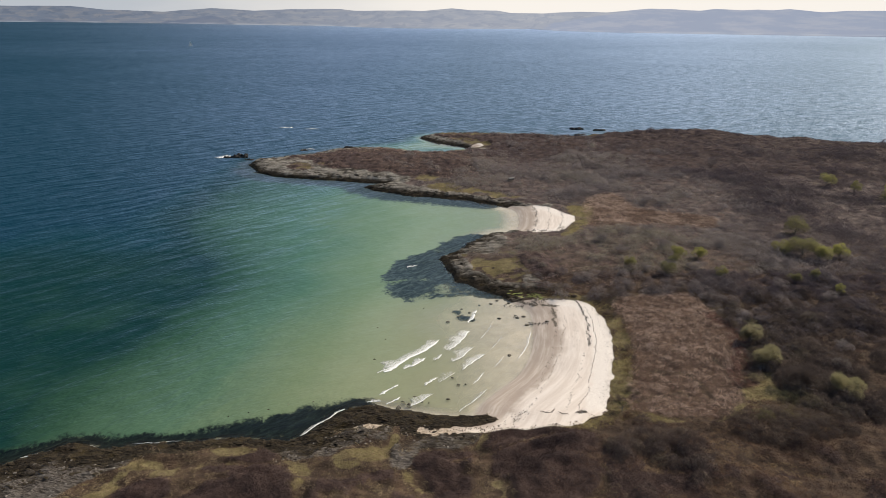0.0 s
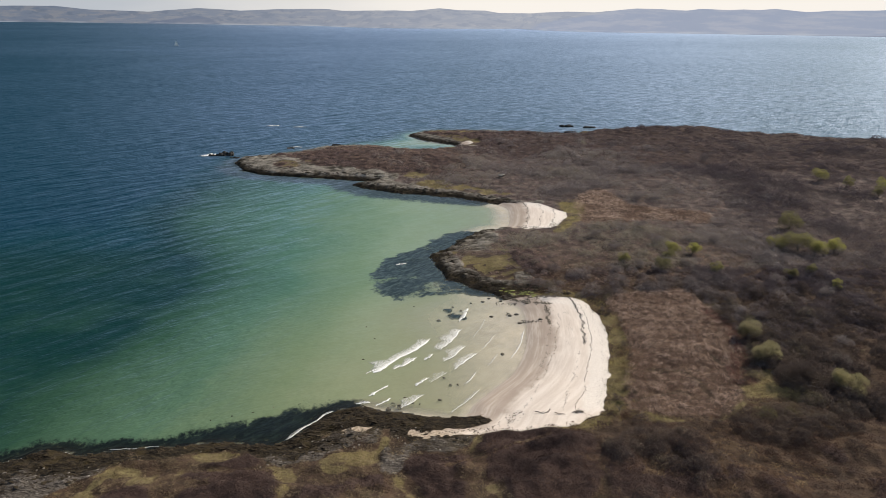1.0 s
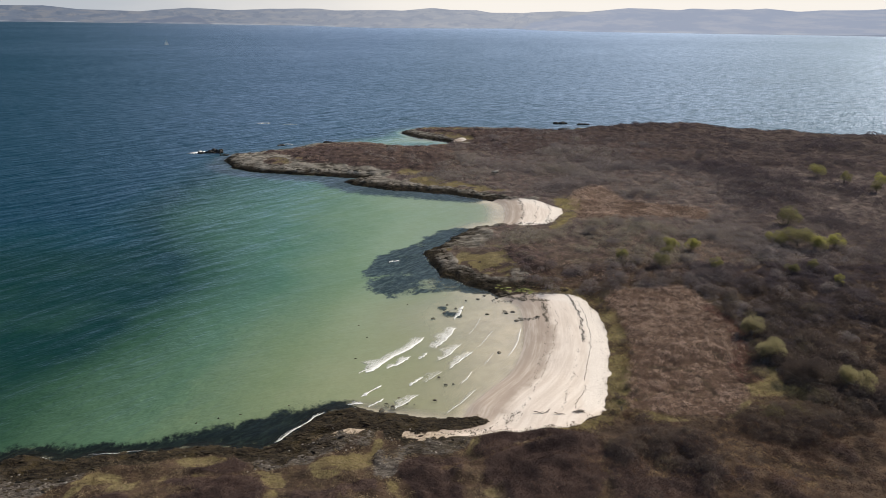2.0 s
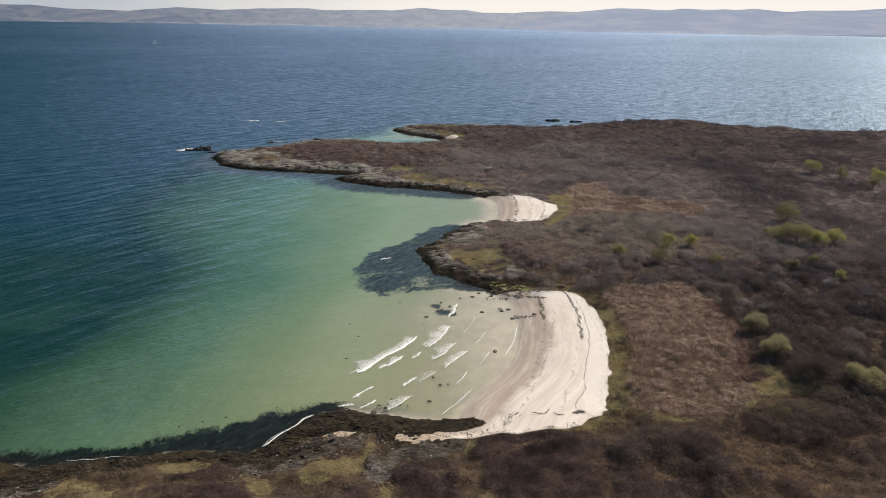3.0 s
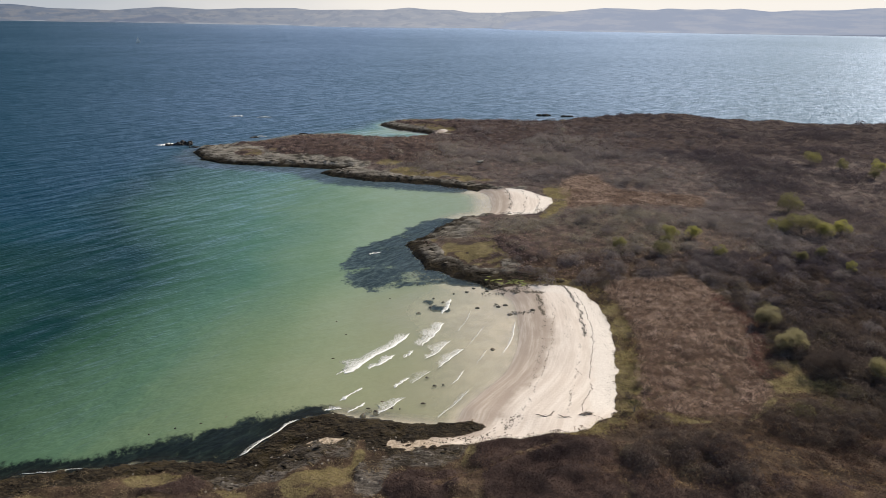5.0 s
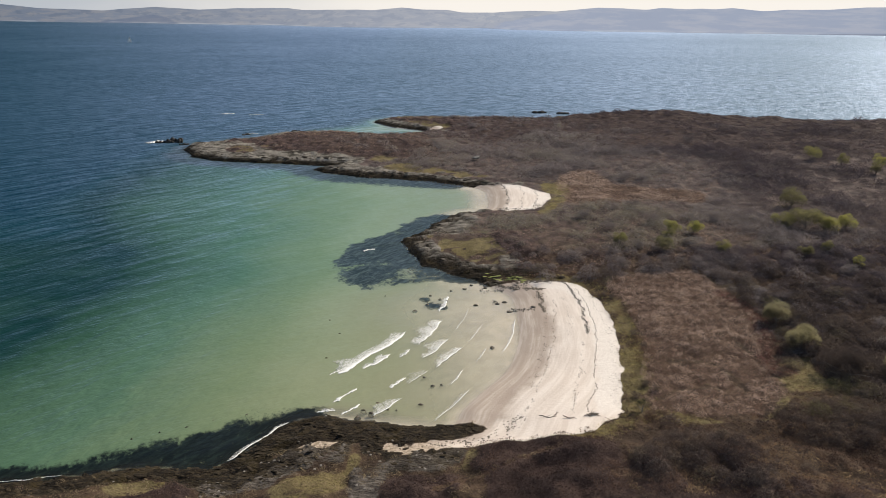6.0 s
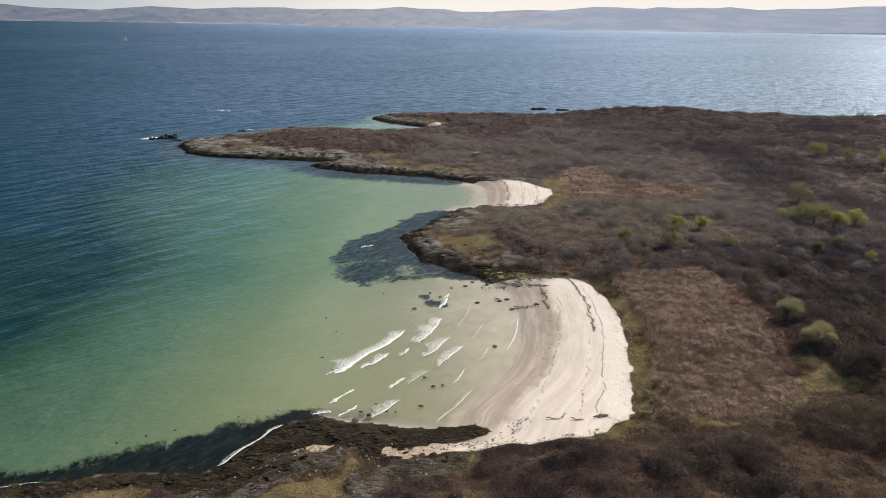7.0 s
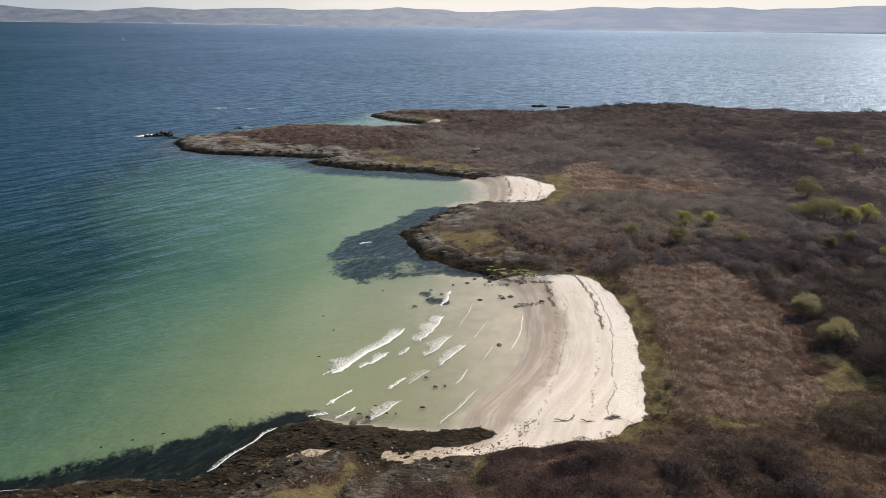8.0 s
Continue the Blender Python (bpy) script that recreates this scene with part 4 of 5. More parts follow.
near = sown(rng, (18, 50, 120, 135), 1.25, bush_cover)
tall = 0.62 + 0.75 * np.clip(fbm(near[:, 0], near[:, 1], 11, 2, 125) + 0.45, 0, 1)
# tint darkens eastward, partly to imitate the view's dim right edge
tone = np.clip(0.36 - 0.30 * smooth(50, 80, near[:, 0]) + 0.34 * fbm(near[:, 0], near[:, 1], 13, 3, 127) + rng.normal(0, 0.15, len(near)), 0, 0.78)
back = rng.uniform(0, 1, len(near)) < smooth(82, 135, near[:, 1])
wide, high = 1.15 * tall * rng.uniform(0.6, 1.6, len(near)), rng.uniform(0.9, 1.6, len(near))
strewn("scrub", BUSH, near[~back], wide[~back], high[~back], tone[~back], TWIG, "dense grey-brown leafless willow and birch scrub", "scrub", rng)
strewn("scrub", BUSH, near[back], wide[back], high[back] * 0.8, tone[back], TWIG_HAZED, "leafless scrub in haze-greyed colour among nearer bushes", "scrub", rng)
far = sown(rng, (-60, 135, 300, 345), 1.9, bush_cover)
tall = 0.6 + 0.75 * np.clip(fbm(far[:, 0], far[:, 1], 14, 2, 125) + 0.4, 0, 1)
# lighter in the west and darker east, imitating haze and a dim right edge
tone = np.clip(0.48 + 0.32 * smooth(110, 40, far[:, 0]) - 0.5 * smooth(70, 140, far[:, 0]) + 0.32 * fbm(far[:, 0], far[:, 1], 18, 3, 127) + rng.normal(0, 0.15, len(far)), 0, 0.85)
wide, high = 1.75 * tall * rng.uniform(0.65, 1.45, len(far)), rng.uniform(0.65, 1.1, len(far))
tone = np.clip(tone + 0.2 * smooth(75, 50, far[:, 0]) * smooth(182, 165, far[:, 1]) - 0.25 * smooth(268, 300, far[:, 1]), 0, 0.92)
mid = far[:, 1] < 178
strewn("scrub", BUSH_MID, far[mid], wide[mid], high[mid], tone[mid], TWIG_HAZED, "soft grey-brown leafless scrub behind the rocky point", "scrub", rng)
strewn("scrub", BUSH_FAR, far[~mid], wide[~mid], high[~mid], tone[~mid], TWIG_HAZED, "grey-brown leafless scrub rolling back over the moor", "scrub", rng)


def heath_cover(x, y, d, z):
    sand, rock, weed, turf, reed, heath = z
    return in_view(x, y) * (d > 2.5) * np.clip(heath * 0.95 + np.where(y > 125, 0.8, 0.06 + 0.3 * smooth(20, 30, x)) * (1 - turf) * (1 - reed) * (1 - rock), 0, 1) * (1 - sand) * (1 - 0.8 * rock)


hp = sown(rng, (-62, 40, 80, 74), 0.46, heath_cover)
ht = np.clip(0.34 + 0.35 * fbm(hp[:, 0], hp[:, 1], 5, 3, 131) + rng.normal(0, 0.12, len(hp)), 0, 1)
strewn("heather", CUSHION_NEAR, hp, rng.uniform(0.3, 0.72, len(hp)), rng.uniform(0.7, 1.2, len(hp)), ht, HEATHER,
       "dark brown heather cushions in winter colour", "heather", rng)
hp = sown(rng, (-70, -70, 70, 40), 1.5, lambda x, y, d, z: (d > 3) * (0.45 + 0.5 * z[5]))
ht = np.clip(0.4 + 0.4 * fbm(hp[:, 0], hp[:, 1], 7, 3, 131) + rng.normal(0, 0.14, len(hp)), 0, 1)
strewn("heather", CUSHION, hp, rng.uniform(0.6, 1.2, len(hp)), rng.uniform(0.5, 0.9, len(hp)), ht, HEATHER,
       "brown heather covering the bluff above the shore", "heather", rng)
hp = sown(rng, (18, 70, 120, 135), 0.8, lambda x, y, d, z: in_view(x, y) * (d > 4) * np.clip(1 - z[0] - z[4] - z[3] - smooth(-1, 0, inside(REED_BED, x, y)), 0, 1) * 0.75)
# tint also falls eastward for the dim right edge of the view
ht = np.clip(0.55 - 0.33 * smooth(50, 80, hp[:, 0]) + 0.45 * fbm(hp[:, 0], hp[:, 1], 9, 3, 133) + rng.normal(0, 0.14, len(hp)), 0, 1)
strewn("heather", CUSHION, hp, rng.uniform(0.45, 0.95, len(hp)), rng.uniform(0.6, 1.0, len(hp)), ht, HEATHER,
       "russet heather and dead bracken between the scrub", "heather", rng)
hp = sown(rng, (-95, 125, 300, 350), 1.85, heath_cover)
ht = np.clip(0.52 + 0.36 * fbm(hp[:, 0], hp[:, 1], 12, 3, 131) + rng.normal(0, 0.16, len(hp)), 0, 1)
# the same westward lift and eastward fall is painted into the heather
strewn("heather", CUSHION, hp, rng.uniform(0.9, 1.6, len(hp)), rng.uniform(0.5, 0.85, len(hp)), ht + 0.25 * smooth(70, 45, hp[:, 0]) * smooth(180, 165, hp[:, 1]) + 0.26 * smooth(30, 0, hp[:, 0]) * smooth(228, 240, hp[:, 1]) - 0.22 * smooth(255, 300, hp[:, 1] + 0.2 * hp[:, 0]) * smooth(-10, 30, hp[:, 0]) - 0.34 * smooth(80, 140, hp[:, 0]) - 0.2 * smooth(285, 310, hp[:, 1]) * smooth(40, 80, hp[:, 0]), HEATHER_HAZED,
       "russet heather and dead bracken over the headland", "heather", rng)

rp = sown(rng, (26, 68, 64, 126), 0.6, lambda x, y, d, z: z[4])
# tint is lighter on raised ground and darker in hollows, imitating sun and shade
rt = np.clip(0.44 + 0.75 * np.abs(fbm(rp[:, 0] * 0.8 + rp[:, 1] * 0.4, rp[:, 1] * 1.2 - 0.3 * rp[:, 0], 1.7, 3, 94)) + 0.25 * fbm(rp[:, 0], rp[:, 1], 7, 2, 141) + rng.normal(0, 0.12, len(rp)), 0, 1)
strewn("reeds", STALKS, rp, rng.uniform(0.28, 0.5, len(rp)) * (0.85 + 0.7 * fbm(rp[:, 0], rp[:, 1], 1.3, 2, 145)), rng.uniform(1.0, 1.6, len(rp)) * (0.55 + 0.9 * np.clip(fbm(rp[:, 0], rp[:, 1], 1.8, 3, 143) + 0.4, 0, 1)), rt, STRAW, "bed of dead pinkish-brown reeds behind the beach", "reeds", rng)
CLUMP = [spray(46, 0.8, 0.26, 0.062, 0.8, pr, 0.4) for _ in range(8)]
rp = sown(rng, (26, 56, 64, 126), 0.66, lambda x, y, d, z: (z[4] > 0.5) * 0.9)
# clump tints follow the same painted light on the humps
rt = np.clip(0.43 + 0.85 * np.abs(fbm(rp[:, 0] * 0.8 + rp[:, 1] * 0.4, rp[:, 1] * 1.2 - 0.3 * rp[:, 0], 1.7, 3, 94)) + 0.2 * fbm(rp[:, 0], rp[:, 1], 7, 3, 141) + rng.normal(0, 0.27, len(rp)), 0, 1)
strewn("reeds", CLUMP, rp, rng.uniform(0.28, 0.62, len(rp)), rng.uniform(1.0, 1.7, len(rp)), rt, STRAW, "matted clumps of dead reed and bracken behind the beach", "reeds", rng)
rp = sown(rng, (38, 165, 90, 216), 0.75, lambda x, y, d, z: z[4])
rt = np.clip(0.66 + 0.4 * fbm(rp[:, 0], rp[:, 1], 5, 3, 141) + rng.normal(0, 0.15, len(rp)), 0, 1)
strewn("reeds", TUFT, rp, rng.uniform(0.5, 0.9, len(rp)), rng.uniform(0.8, 1.3, len(rp)), rt, STRAW, "pale brown reed field above the small beach", "reeds", rng)

gp = sown(rng, (-62, 42, 80, 130), 0.42, lambda x, y, d, z: in_view(x, y) * np.clip(z[3] * 0.5 + 0.2 * (y < 72) * (x < 22) * (z[5] < 0.2) + 0.16 * (y > 72) * (1 - z[4]) * (1 - z[1]), 0, 1) * (1 - z[0]) * (1 - z[1]) * (d > 2))
gt = np.clip(0.5 + 0.5 * fbm(gp[:, 0], gp[:, 1], 3.5, 3, 151) + rng.normal(0, 0.15, len(gp)), 0, 1)
strewn("rough_grass", TUFT, gp, rng.uniform(0.22, 0.5, len(gp)), rng.uniform(0.6, 1.0, len(gp)), gt, GRASS, "yellow rough grass tussocks along the shore", "grass", rng)
gp = sown(rng, (-62, 40, 80, 92), 0.55, lambda x, y, d, z: in_view(x, y) * np.clip(0.12 * z[3] + 0.6 * (y < 72) * (x < 24) * (1 - z[5]) * (1 - z[3]) * smooth(-0.5, 0.2, fbm(x, y, 3, 3, 157)), 0, 1) * (1 - z[0]) * (1 - z[1]) * (d > 2))
gt = np.clip(0.74 + 0.4 * fbm(gp[:, 0], gp[:, 1], 3.5, 3, 151) + rng.normal(0, 0.2, len(gp)), 0, 1)
strewn("rough_grass", CLUMP, gp, rng.uniform(0.25, 0.55, len(gp)), rng.uniform(0.7, 1.2, len(gp)), gt, GRASS, "tan and olive grass tussocks among the heather", "grass", rng)
gp = sown(rng, (20, 48, 90, 76), 0.62, lambda x, y, d, z: in_view(x, y) * 0.9 * smooth(-0.45, 0.1, fbm(x, y, 5, 4, 159)) * (1 - z[0]) * (1 - z[4]) * (d > 2))
strewn("bracken", CLUMP, gp, rng.uniform(0.25, 0.6, len(gp)), rng.uniform(0.7, 1.2, len(gp)), np.clip(0.36 - 0.18 * smooth(42, 62, gp[:, 0]) + 0.8 * fbm(gp[:, 0] * 0.5, gp[:, 1], 3, 3, 161) + rng.normal(0, 0.15, len(gp)), 0, 1), BRACKEN, "dead russet bracken and tan grass between the bushes", "bracken", rng)
REED_MARGIN = [(56.6, 110), (58.0, 103), (56.6, 96), (54.6, 91), (52.6, 86.4), (51.2, 83)]
gp = sown(rng, (48, 80, 62, 113), 0.5, lambda x, y, d, z: near_line(REED_MARGIN, x, y, 1.9, 0.7, 0.8 * fbm(x, y, 3, 2, 163)) * 0.8)
strewn("bracken", CLUMP, gp, rng.uniform(0.3, 0.65, len(gp)), rng.uniform(1.0, 1.7, len(gp)), rng.uniform(0, 1, len(gp)), REDDISH, "reddish dead bracken along the reed margin", "bracken", rng)
gp = sown(rng, (-90, 125, 200, 345), 1.6, lambda x, y, d, z: np.clip(z[3] * 0.7 + 0.04 * (1 - z[4]), 0, 1) * (1 - z[0]) * (1 - z[1]) * (d > 2.5) * in_view(x, y))
gt = np.clip(0.55 + 0.25 * smooth(170, 150, gp[:, 1]) + 0.5 * fbm(gp[:, 0], gp[:, 1], 6, 3, 151) + rng.normal(0, 0.15, len(gp)), 0, 1)
strewn("rough_grass", TUFT, gp, rng.uniform(0.5, 0.9, len(gp)), rng.uniform(0.5, 0.8, len(gp)), gt, GRASS, "yellow rough grass on the far points", "grass", rng)

GREEN_GRASS = plant_material("green_grass", [(0.0, (0.20, 0.165, 0.07)), (0.5, (0.36, 0.305, 0.12)), (1.0, (0.50, 0.44, 0.17))], 0.35, 0.1)
gp = sown(rng, (30, 160, 50, 204), 0.7, lambda x, y, d, z: smooth(-1.5, 1.0, inside(SMALL_GREEN, x, y)) * (1 - z[0]))
strewn("grass_strip", TUFT, gp, rng.uniform(0.3, 0.6, len(gp)), rng.uniform(0.4, 0.7, len(gp)), rng.uniform(0.2, 1.0, len(gp)), GREEN_GRASS, "yellow-green grass behind the small beach", "grass", rng)
gp = sown(rng, (17, 66, 40, 124), 0.42, lambda x, y, d, z: np.maximum(smooth(-4.4, -2.6, inside(MAIN_SAND, x, y) + 1.4 * fbm(x, y, 4, 3, 153)) * (x > 22) * (y > 71), smooth(-0.8, 0.4, inside(CORNER_TURF, x, y))) * (1 - z[0]) * 0.7)
strewn("grass_strip", TUFT, gp, rng.uniform(0.2, 0.42, len(gp)), rng.uniform(0.5, 0.9, len(gp)), np.clip(0.35 + 0.5 * fbm(gp[:, 0], gp[:, 1], 3, 3, 155) + rng.normal(0, 0.15, len(gp)), 0, 1), GREEN_GRASS, "olive grass strip between white sand and reeds", "grass", rng)

hp = sown(rng, (20, 68, 42, 124), 0.75, lambda x, y, d, z: smooth(-5.4, -3.6, inside(MAIN_SAND, x, y)) * smooth(-1.0, -2.0, inside(MAIN_SAND, x, y)) * (x > 22) * (y > 71) * smooth(-0.1, 0.25, fbm(x, y, 3.5, 3, 165)) * 0.6)
strewn("bracken", CLUMP, hp, rng.uniform(0.35, 0.85, len(hp)), rng.uniform(0.8, 1.3, len(hp)), rng.uniform(0, 0.7, len(hp)), BRACKEN, "low brown bracken clumps in the grass behind the sand", "bracken", rng)

# ---- trees ----


def part(name, bm, material, parent, label=""):
    me = bpy.data.meshes.new(name)
    if isinstance(bm, bmesh.types.BMesh):
        bm.to_mesh(me)
        bm.free()
    else:
        bpy.data.meshes.remove(me)
        me = bm
    me.materials.append(material)
    ob = new(name, me)
    ob.parent = parent
    return tagged(ob, label)


def tube(bm, points, radii, sides=6):
    """A tapered bent stem with closed ends."""
    rings = []
    for k, (p, r) in enumerate(zip(points, radii)):
        ahead = (Vector(points[min(k + 1, len(points) - 1)]) - Vector(points[max(k - 1, 0)])).normalized()
        u = ahead.orthogonal().normalized()
        v = ahead.cross(u)
        rings.append([bm.verts.new(Vector(p) + (u * math.cos(a) + v * math.sin(a)) * r) for a in (2 * math.pi * q / sides for q in range(sides))])
    for a, b in zip(rings, rings[1:]):
        for q in range(sides):
            bm.faces.new((a[q], a[(q + 1) % sides], b[(q + 1) % sides], b[q]))
    bm.faces.new(rings[0][::-1]), bm.faces.new(rings[-1])


def crown_mesh(radius, height, low, count, tint, seed, leaf=0.16):
    """A crown of many leaf sprays gathered in uneven lobes, with gaps between them."""
    r = random.Random(seed)
    lobes = []
    for _ in range(9):
        a, q = r.uniform(0, 2 * math.pi), r.uniform(0.15, 0.72)
        lobes.append((Vector((math.cos(a) * q * radius, math.sin(a) * q * radius, low + (height - low) * r.uniform(0.25, 0.85) * (1.1 - 0.45 * q))), radius * r.uniform(0.3, 0.5)))
    co, tints = [], []
    for _ in range(count):
        c, lr = r.choice(lobes)
        way = Vector((r.gauss(0, 1), r.gauss(0, 1), r.gauss(0.25, 0.9))).normalized()
        p = c + way * lr * r.uniform(0.6, 1.05)
        p.z = max(p.z, low * 0.5)
        along = (way * 0.6 + Vector((r.uniform(-0.6, 0.6), r.uniform(-0.6, 0.6), r.uniform(-0.2, 0.6)))).normalized() * leaf * r.uniform(0.7, 1.7)
        side = along.cross(Vector((r.uniform(-1, 1), r.uniform(-1, 1), r.uniform(-1, 1)))).normalized() * leaf * r.uniform(0.3, 0.6)
        co += [tuple(p - along), tuple(p + side), tuple(p + along * 0.8 - side)]
        # sprays facing up take a lighter tint, as if lit from above
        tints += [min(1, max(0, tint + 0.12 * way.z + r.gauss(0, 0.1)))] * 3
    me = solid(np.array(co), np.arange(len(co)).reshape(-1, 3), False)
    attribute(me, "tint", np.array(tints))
    return me


def tree(x, y, radius, height, tint, label, seed, leaves=LEAF, count=1100, low=0.25, group="", name="tree", limbs=6, leaf=0.0):
    r = random.Random(seed)
    base = new(name)
    base.location = (x, y, float(height_at(x, y)) - 0.12)
    bm = bmesh.new()
    lean = Vector((r.uniform(-0.25, 0.25), r.uniform(-0.25, 0.25), 0)) * height * 0.5
    thick = 0.045 * height
    top = Vector((lean.x, lean.y, height * 0.62))
    tube(bm, [(0, 0, 0), lean * 0.3 + Vector((0, 0, height * 0.22)), lean * 0.6 + Vector((0, 0, height * 0.42)), top], [thick, thick * 0.8, thick * 0.55, thick * 0.25], 7)
    part("trunk", bm, BARK, base)
    for k in range(limbs):
        a, up = k * 1.05 + r.uniform(-0.3, 0.3), r.uniform(0.12, 0.4)
        root = lean * up * 1.4 + Vector((0, 0, height * up))
        out = Vector((math.cos(a), math.sin(a), 0)) * radius * r.uniform(0.6, 0.85)
        bm = bmesh.new()
        tube(bm, [root, root + out * 0.45 + Vector((0, 0, height * 0.13)), root + out + Vector((0, 0, height * r.uniform(0.2, 0.38)))], [thick * 0.5, thick * 0.32, thick * 0.1], 5)
        part("limb", bm, BARK, base)
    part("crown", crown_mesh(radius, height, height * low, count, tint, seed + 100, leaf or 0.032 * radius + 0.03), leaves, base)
    return tagged(base, label, name, group)


tree(59.6, 98.2, 2.6, 3.9, 0.34, "round willow with pale olive buds at the reed edge", 1, count=8500, leaf=0.085)
tree(58.6, 89.6, 2.9, 3.9, 0.42, "round willow with greenish buds beside the reeds", 2, count=9500, leaf=0.085)
tree(60.4, 80.8, 4.3, 3.3, 0.16, "low broad leafless willow with a dark grey crown", 3, TWIG, 12000, 0.1, leaf=0.09)
tree(66.8, 79.0, 3.0, 4.0, 0.50, "bushy willow with pale green catkins on its crown", 4, count=9500, leaf=0.085)
tree(28.7, 73.9, 1.0, 2.1, 0.12, "small dark green windblown tree beside the sand", 5, plant_material("evergreen_needles", [(0.0, (0.02, 0.035, 0.012)), (1.0, (0.07, 0.09, 0.02))]), 700, 0.35)
SPRING = plant_material("spring_leaves", [(0.0, (0.125, 0.114, 0.072)), (0.5, (0.215, 0.205, 0.092)), (1.0, (0.36, 0.35, 0.095))], 0.6, 0.08)
YELLOW = [(101.6, 167.0, 4.2, 4.6), (94.6, 148.4, 4.2, 4.8), (89.8, 149.8, 2.8, 3.8), (97.2, 145.2, 3.2, 4.4), (103.2, 146.6, 2.6, 3.8), (83.4, 129.6, 1.8, 3.0), (89, 131, 1.5, 3.8), (66.8, 132.6, 1.9, 2.6), (60.5, 145.5, 2.4, 3.4), (66, 145.6, 2.2, 3.2), (54.3, 134.3, 2.2, 3.0), (58.2, 140.5, 1.8, 3.0), (137.1, 216.8, 3.2, 4.2), (90, 122.8, 1.2, 3.2), (152, 205, 2.4, 4.4), (146, 197, 2.2, 4.0),
          (142.2, 208.3, 2.2, 4.2), (46.3, 138.5, 1.8, 2.8)]
for k, (x, y, r_, h_) in enumerate(YELLOW):
    tree(x, y, r_, h_, 0.12 + 0.15 * (k % 5), "scrub tree coming into yellow-green leaf among bare scrub", 20 + k, SPRING, count=3600, low=0.2, group="yellow-green trees")
tree(67.8, 294.3, 2.6, 2.6, 0.75, "pale lichened thorn bush on the far moor", 60, plant_material("lichen_twigs", [(0.0, (0.2, 0.18, 0.14)), (1.0, (0.36, 0.33, 0.25))]), 800, 0.1)

BARE = [(109.2, 251.8, 3.4), (135.1, 277.2, 3.2), (67.5, 198.4, 2.6), (72.6, 198.2, 2.4), (53.6, 168.0, 2.4), (59.4, 167.7, 2.6), (44.1, 158.8, 2.2), (58.9, 154.5, 2.6), (49.5, 136.3, 1.8), (62, 137.2, 2.0), (81.6, 140.4, 2.4),
        (86.2, 139.4, 2.2), (42.8, 124.9, 1.9), (86.2, 119.8, 2.0), (74, 112, 2.2), (66, 107, 1.9), (70, 120, 2.1), (78, 126, 2.2), (76, 96, 2.0), (71, 88, 2.1), (63, 115, 1.8), (52, 127, 1.8), (47, 150, 2.1), (75, 155, 2.5)]
for k, (x, y, r_) in enumerate(BARE):
    tree(x, y, r_, r_ * 1.05, 0.25 + 0.12 * (k % 5), "rounded grey leafless willow bush among lower scrub", 80 + k, TWIG_HAZED, 1500, 0.08, "rounded bare bushes", "bush", 4)
EDGE = [(35.1, 96.4, 0.9), (35.2, 92, 0.7), (31.6, 80.5, 0.8), (32.5, 79.2, 0.7), (29.2, 77.5, 0.8), (35, 111.8, 0.9), (36, 110.6, 0.8), (37, 116.5, 1.3), (40, 122.6, 1.2)]
for k, (x, y, r_) in enumerate(EDGE):
    tree(x, y, r_, r_ * 1.3, 0.3 + 0.1 * (k % 4), "low brown bush at the edge of the reeds", 130 + k, TWIG, 600, 0.08, "low bushes by the reeds", "bush", 4)

# ---- rocks and weed ----


def stone_mesh(seed, flat=0.6, cuts=2):
    bm = bmesh.new()
    bmesh.ops.create_icosphere(bm, subdivisions=cuts, radius=1)
    r = random.Random(seed)
    planes = [(Vector((r.gauss(0, 1), r.gauss(0, 1), r.gauss(0, 0.8))).normalized(), r.uniform(0.5, 0.85)) for _ in range(7)]
    for v in bm.verts:
        for n_, k in planes:
            over = v.co.dot(n_) - k
            if over > 0:
                v.co -= n_ * over
        v.co *= 1 + 0.16 * noise.noise(v.co * 2.1 + Vector((seed, 0, 0)))
        v.co.z *= flat
    me = bpy.data.meshes.new("stone")
    bm.to_mesh(me)
    bm.free()
    return me


ROCKS = [stone_mesh(k, 0.5 + 0.06 * (k % 4), 2) for k in range(7)]
SMALL = [stone_mesh(k + 30, 0.55, 1) for k in range(6)]
for group_ in (ROCKS, SMALL):
    for me in group_:
        me.materials.append(DARK_ROCK)
PALE = [stone_mesh(k + 50, 0.5, 2) for k in range(4)]
for me in PALE:
    me.materials.append(PALE_ROCK)
rp = sown(rng, (-66, 50, 30, 128), 1.1, lambda x, y, d, z: (z[1] > 0.55) * (d < 9) * (d > 0.3) * 0.5)
order = np.argsort(rng.uniform(0, 1, len(rp)))[:230]
for x, y in rp[order]:
    low = float(height_at(x, y))
    me = pr.choice(PALE if low > 2.6 and pr.random() < 0.4 else ROCKS)
    ob = new("rock", me)
    ob.parent = ground
    k = pr.uniform(0.12, 0.34) * (1.6 if pr.random() < 0.12 else 1)
    ob.location, ob.rotation_euler, ob.scale = (x, y, low + 0.02), (pr.uniform(-0.2, 0.2), pr.uniform(-0.2, 0.2), pr.uniform(-0.5, 0.3)), (k * pr.uniform(1.1, 2.2), k, k * pr.uniform(0.3, 0.65))


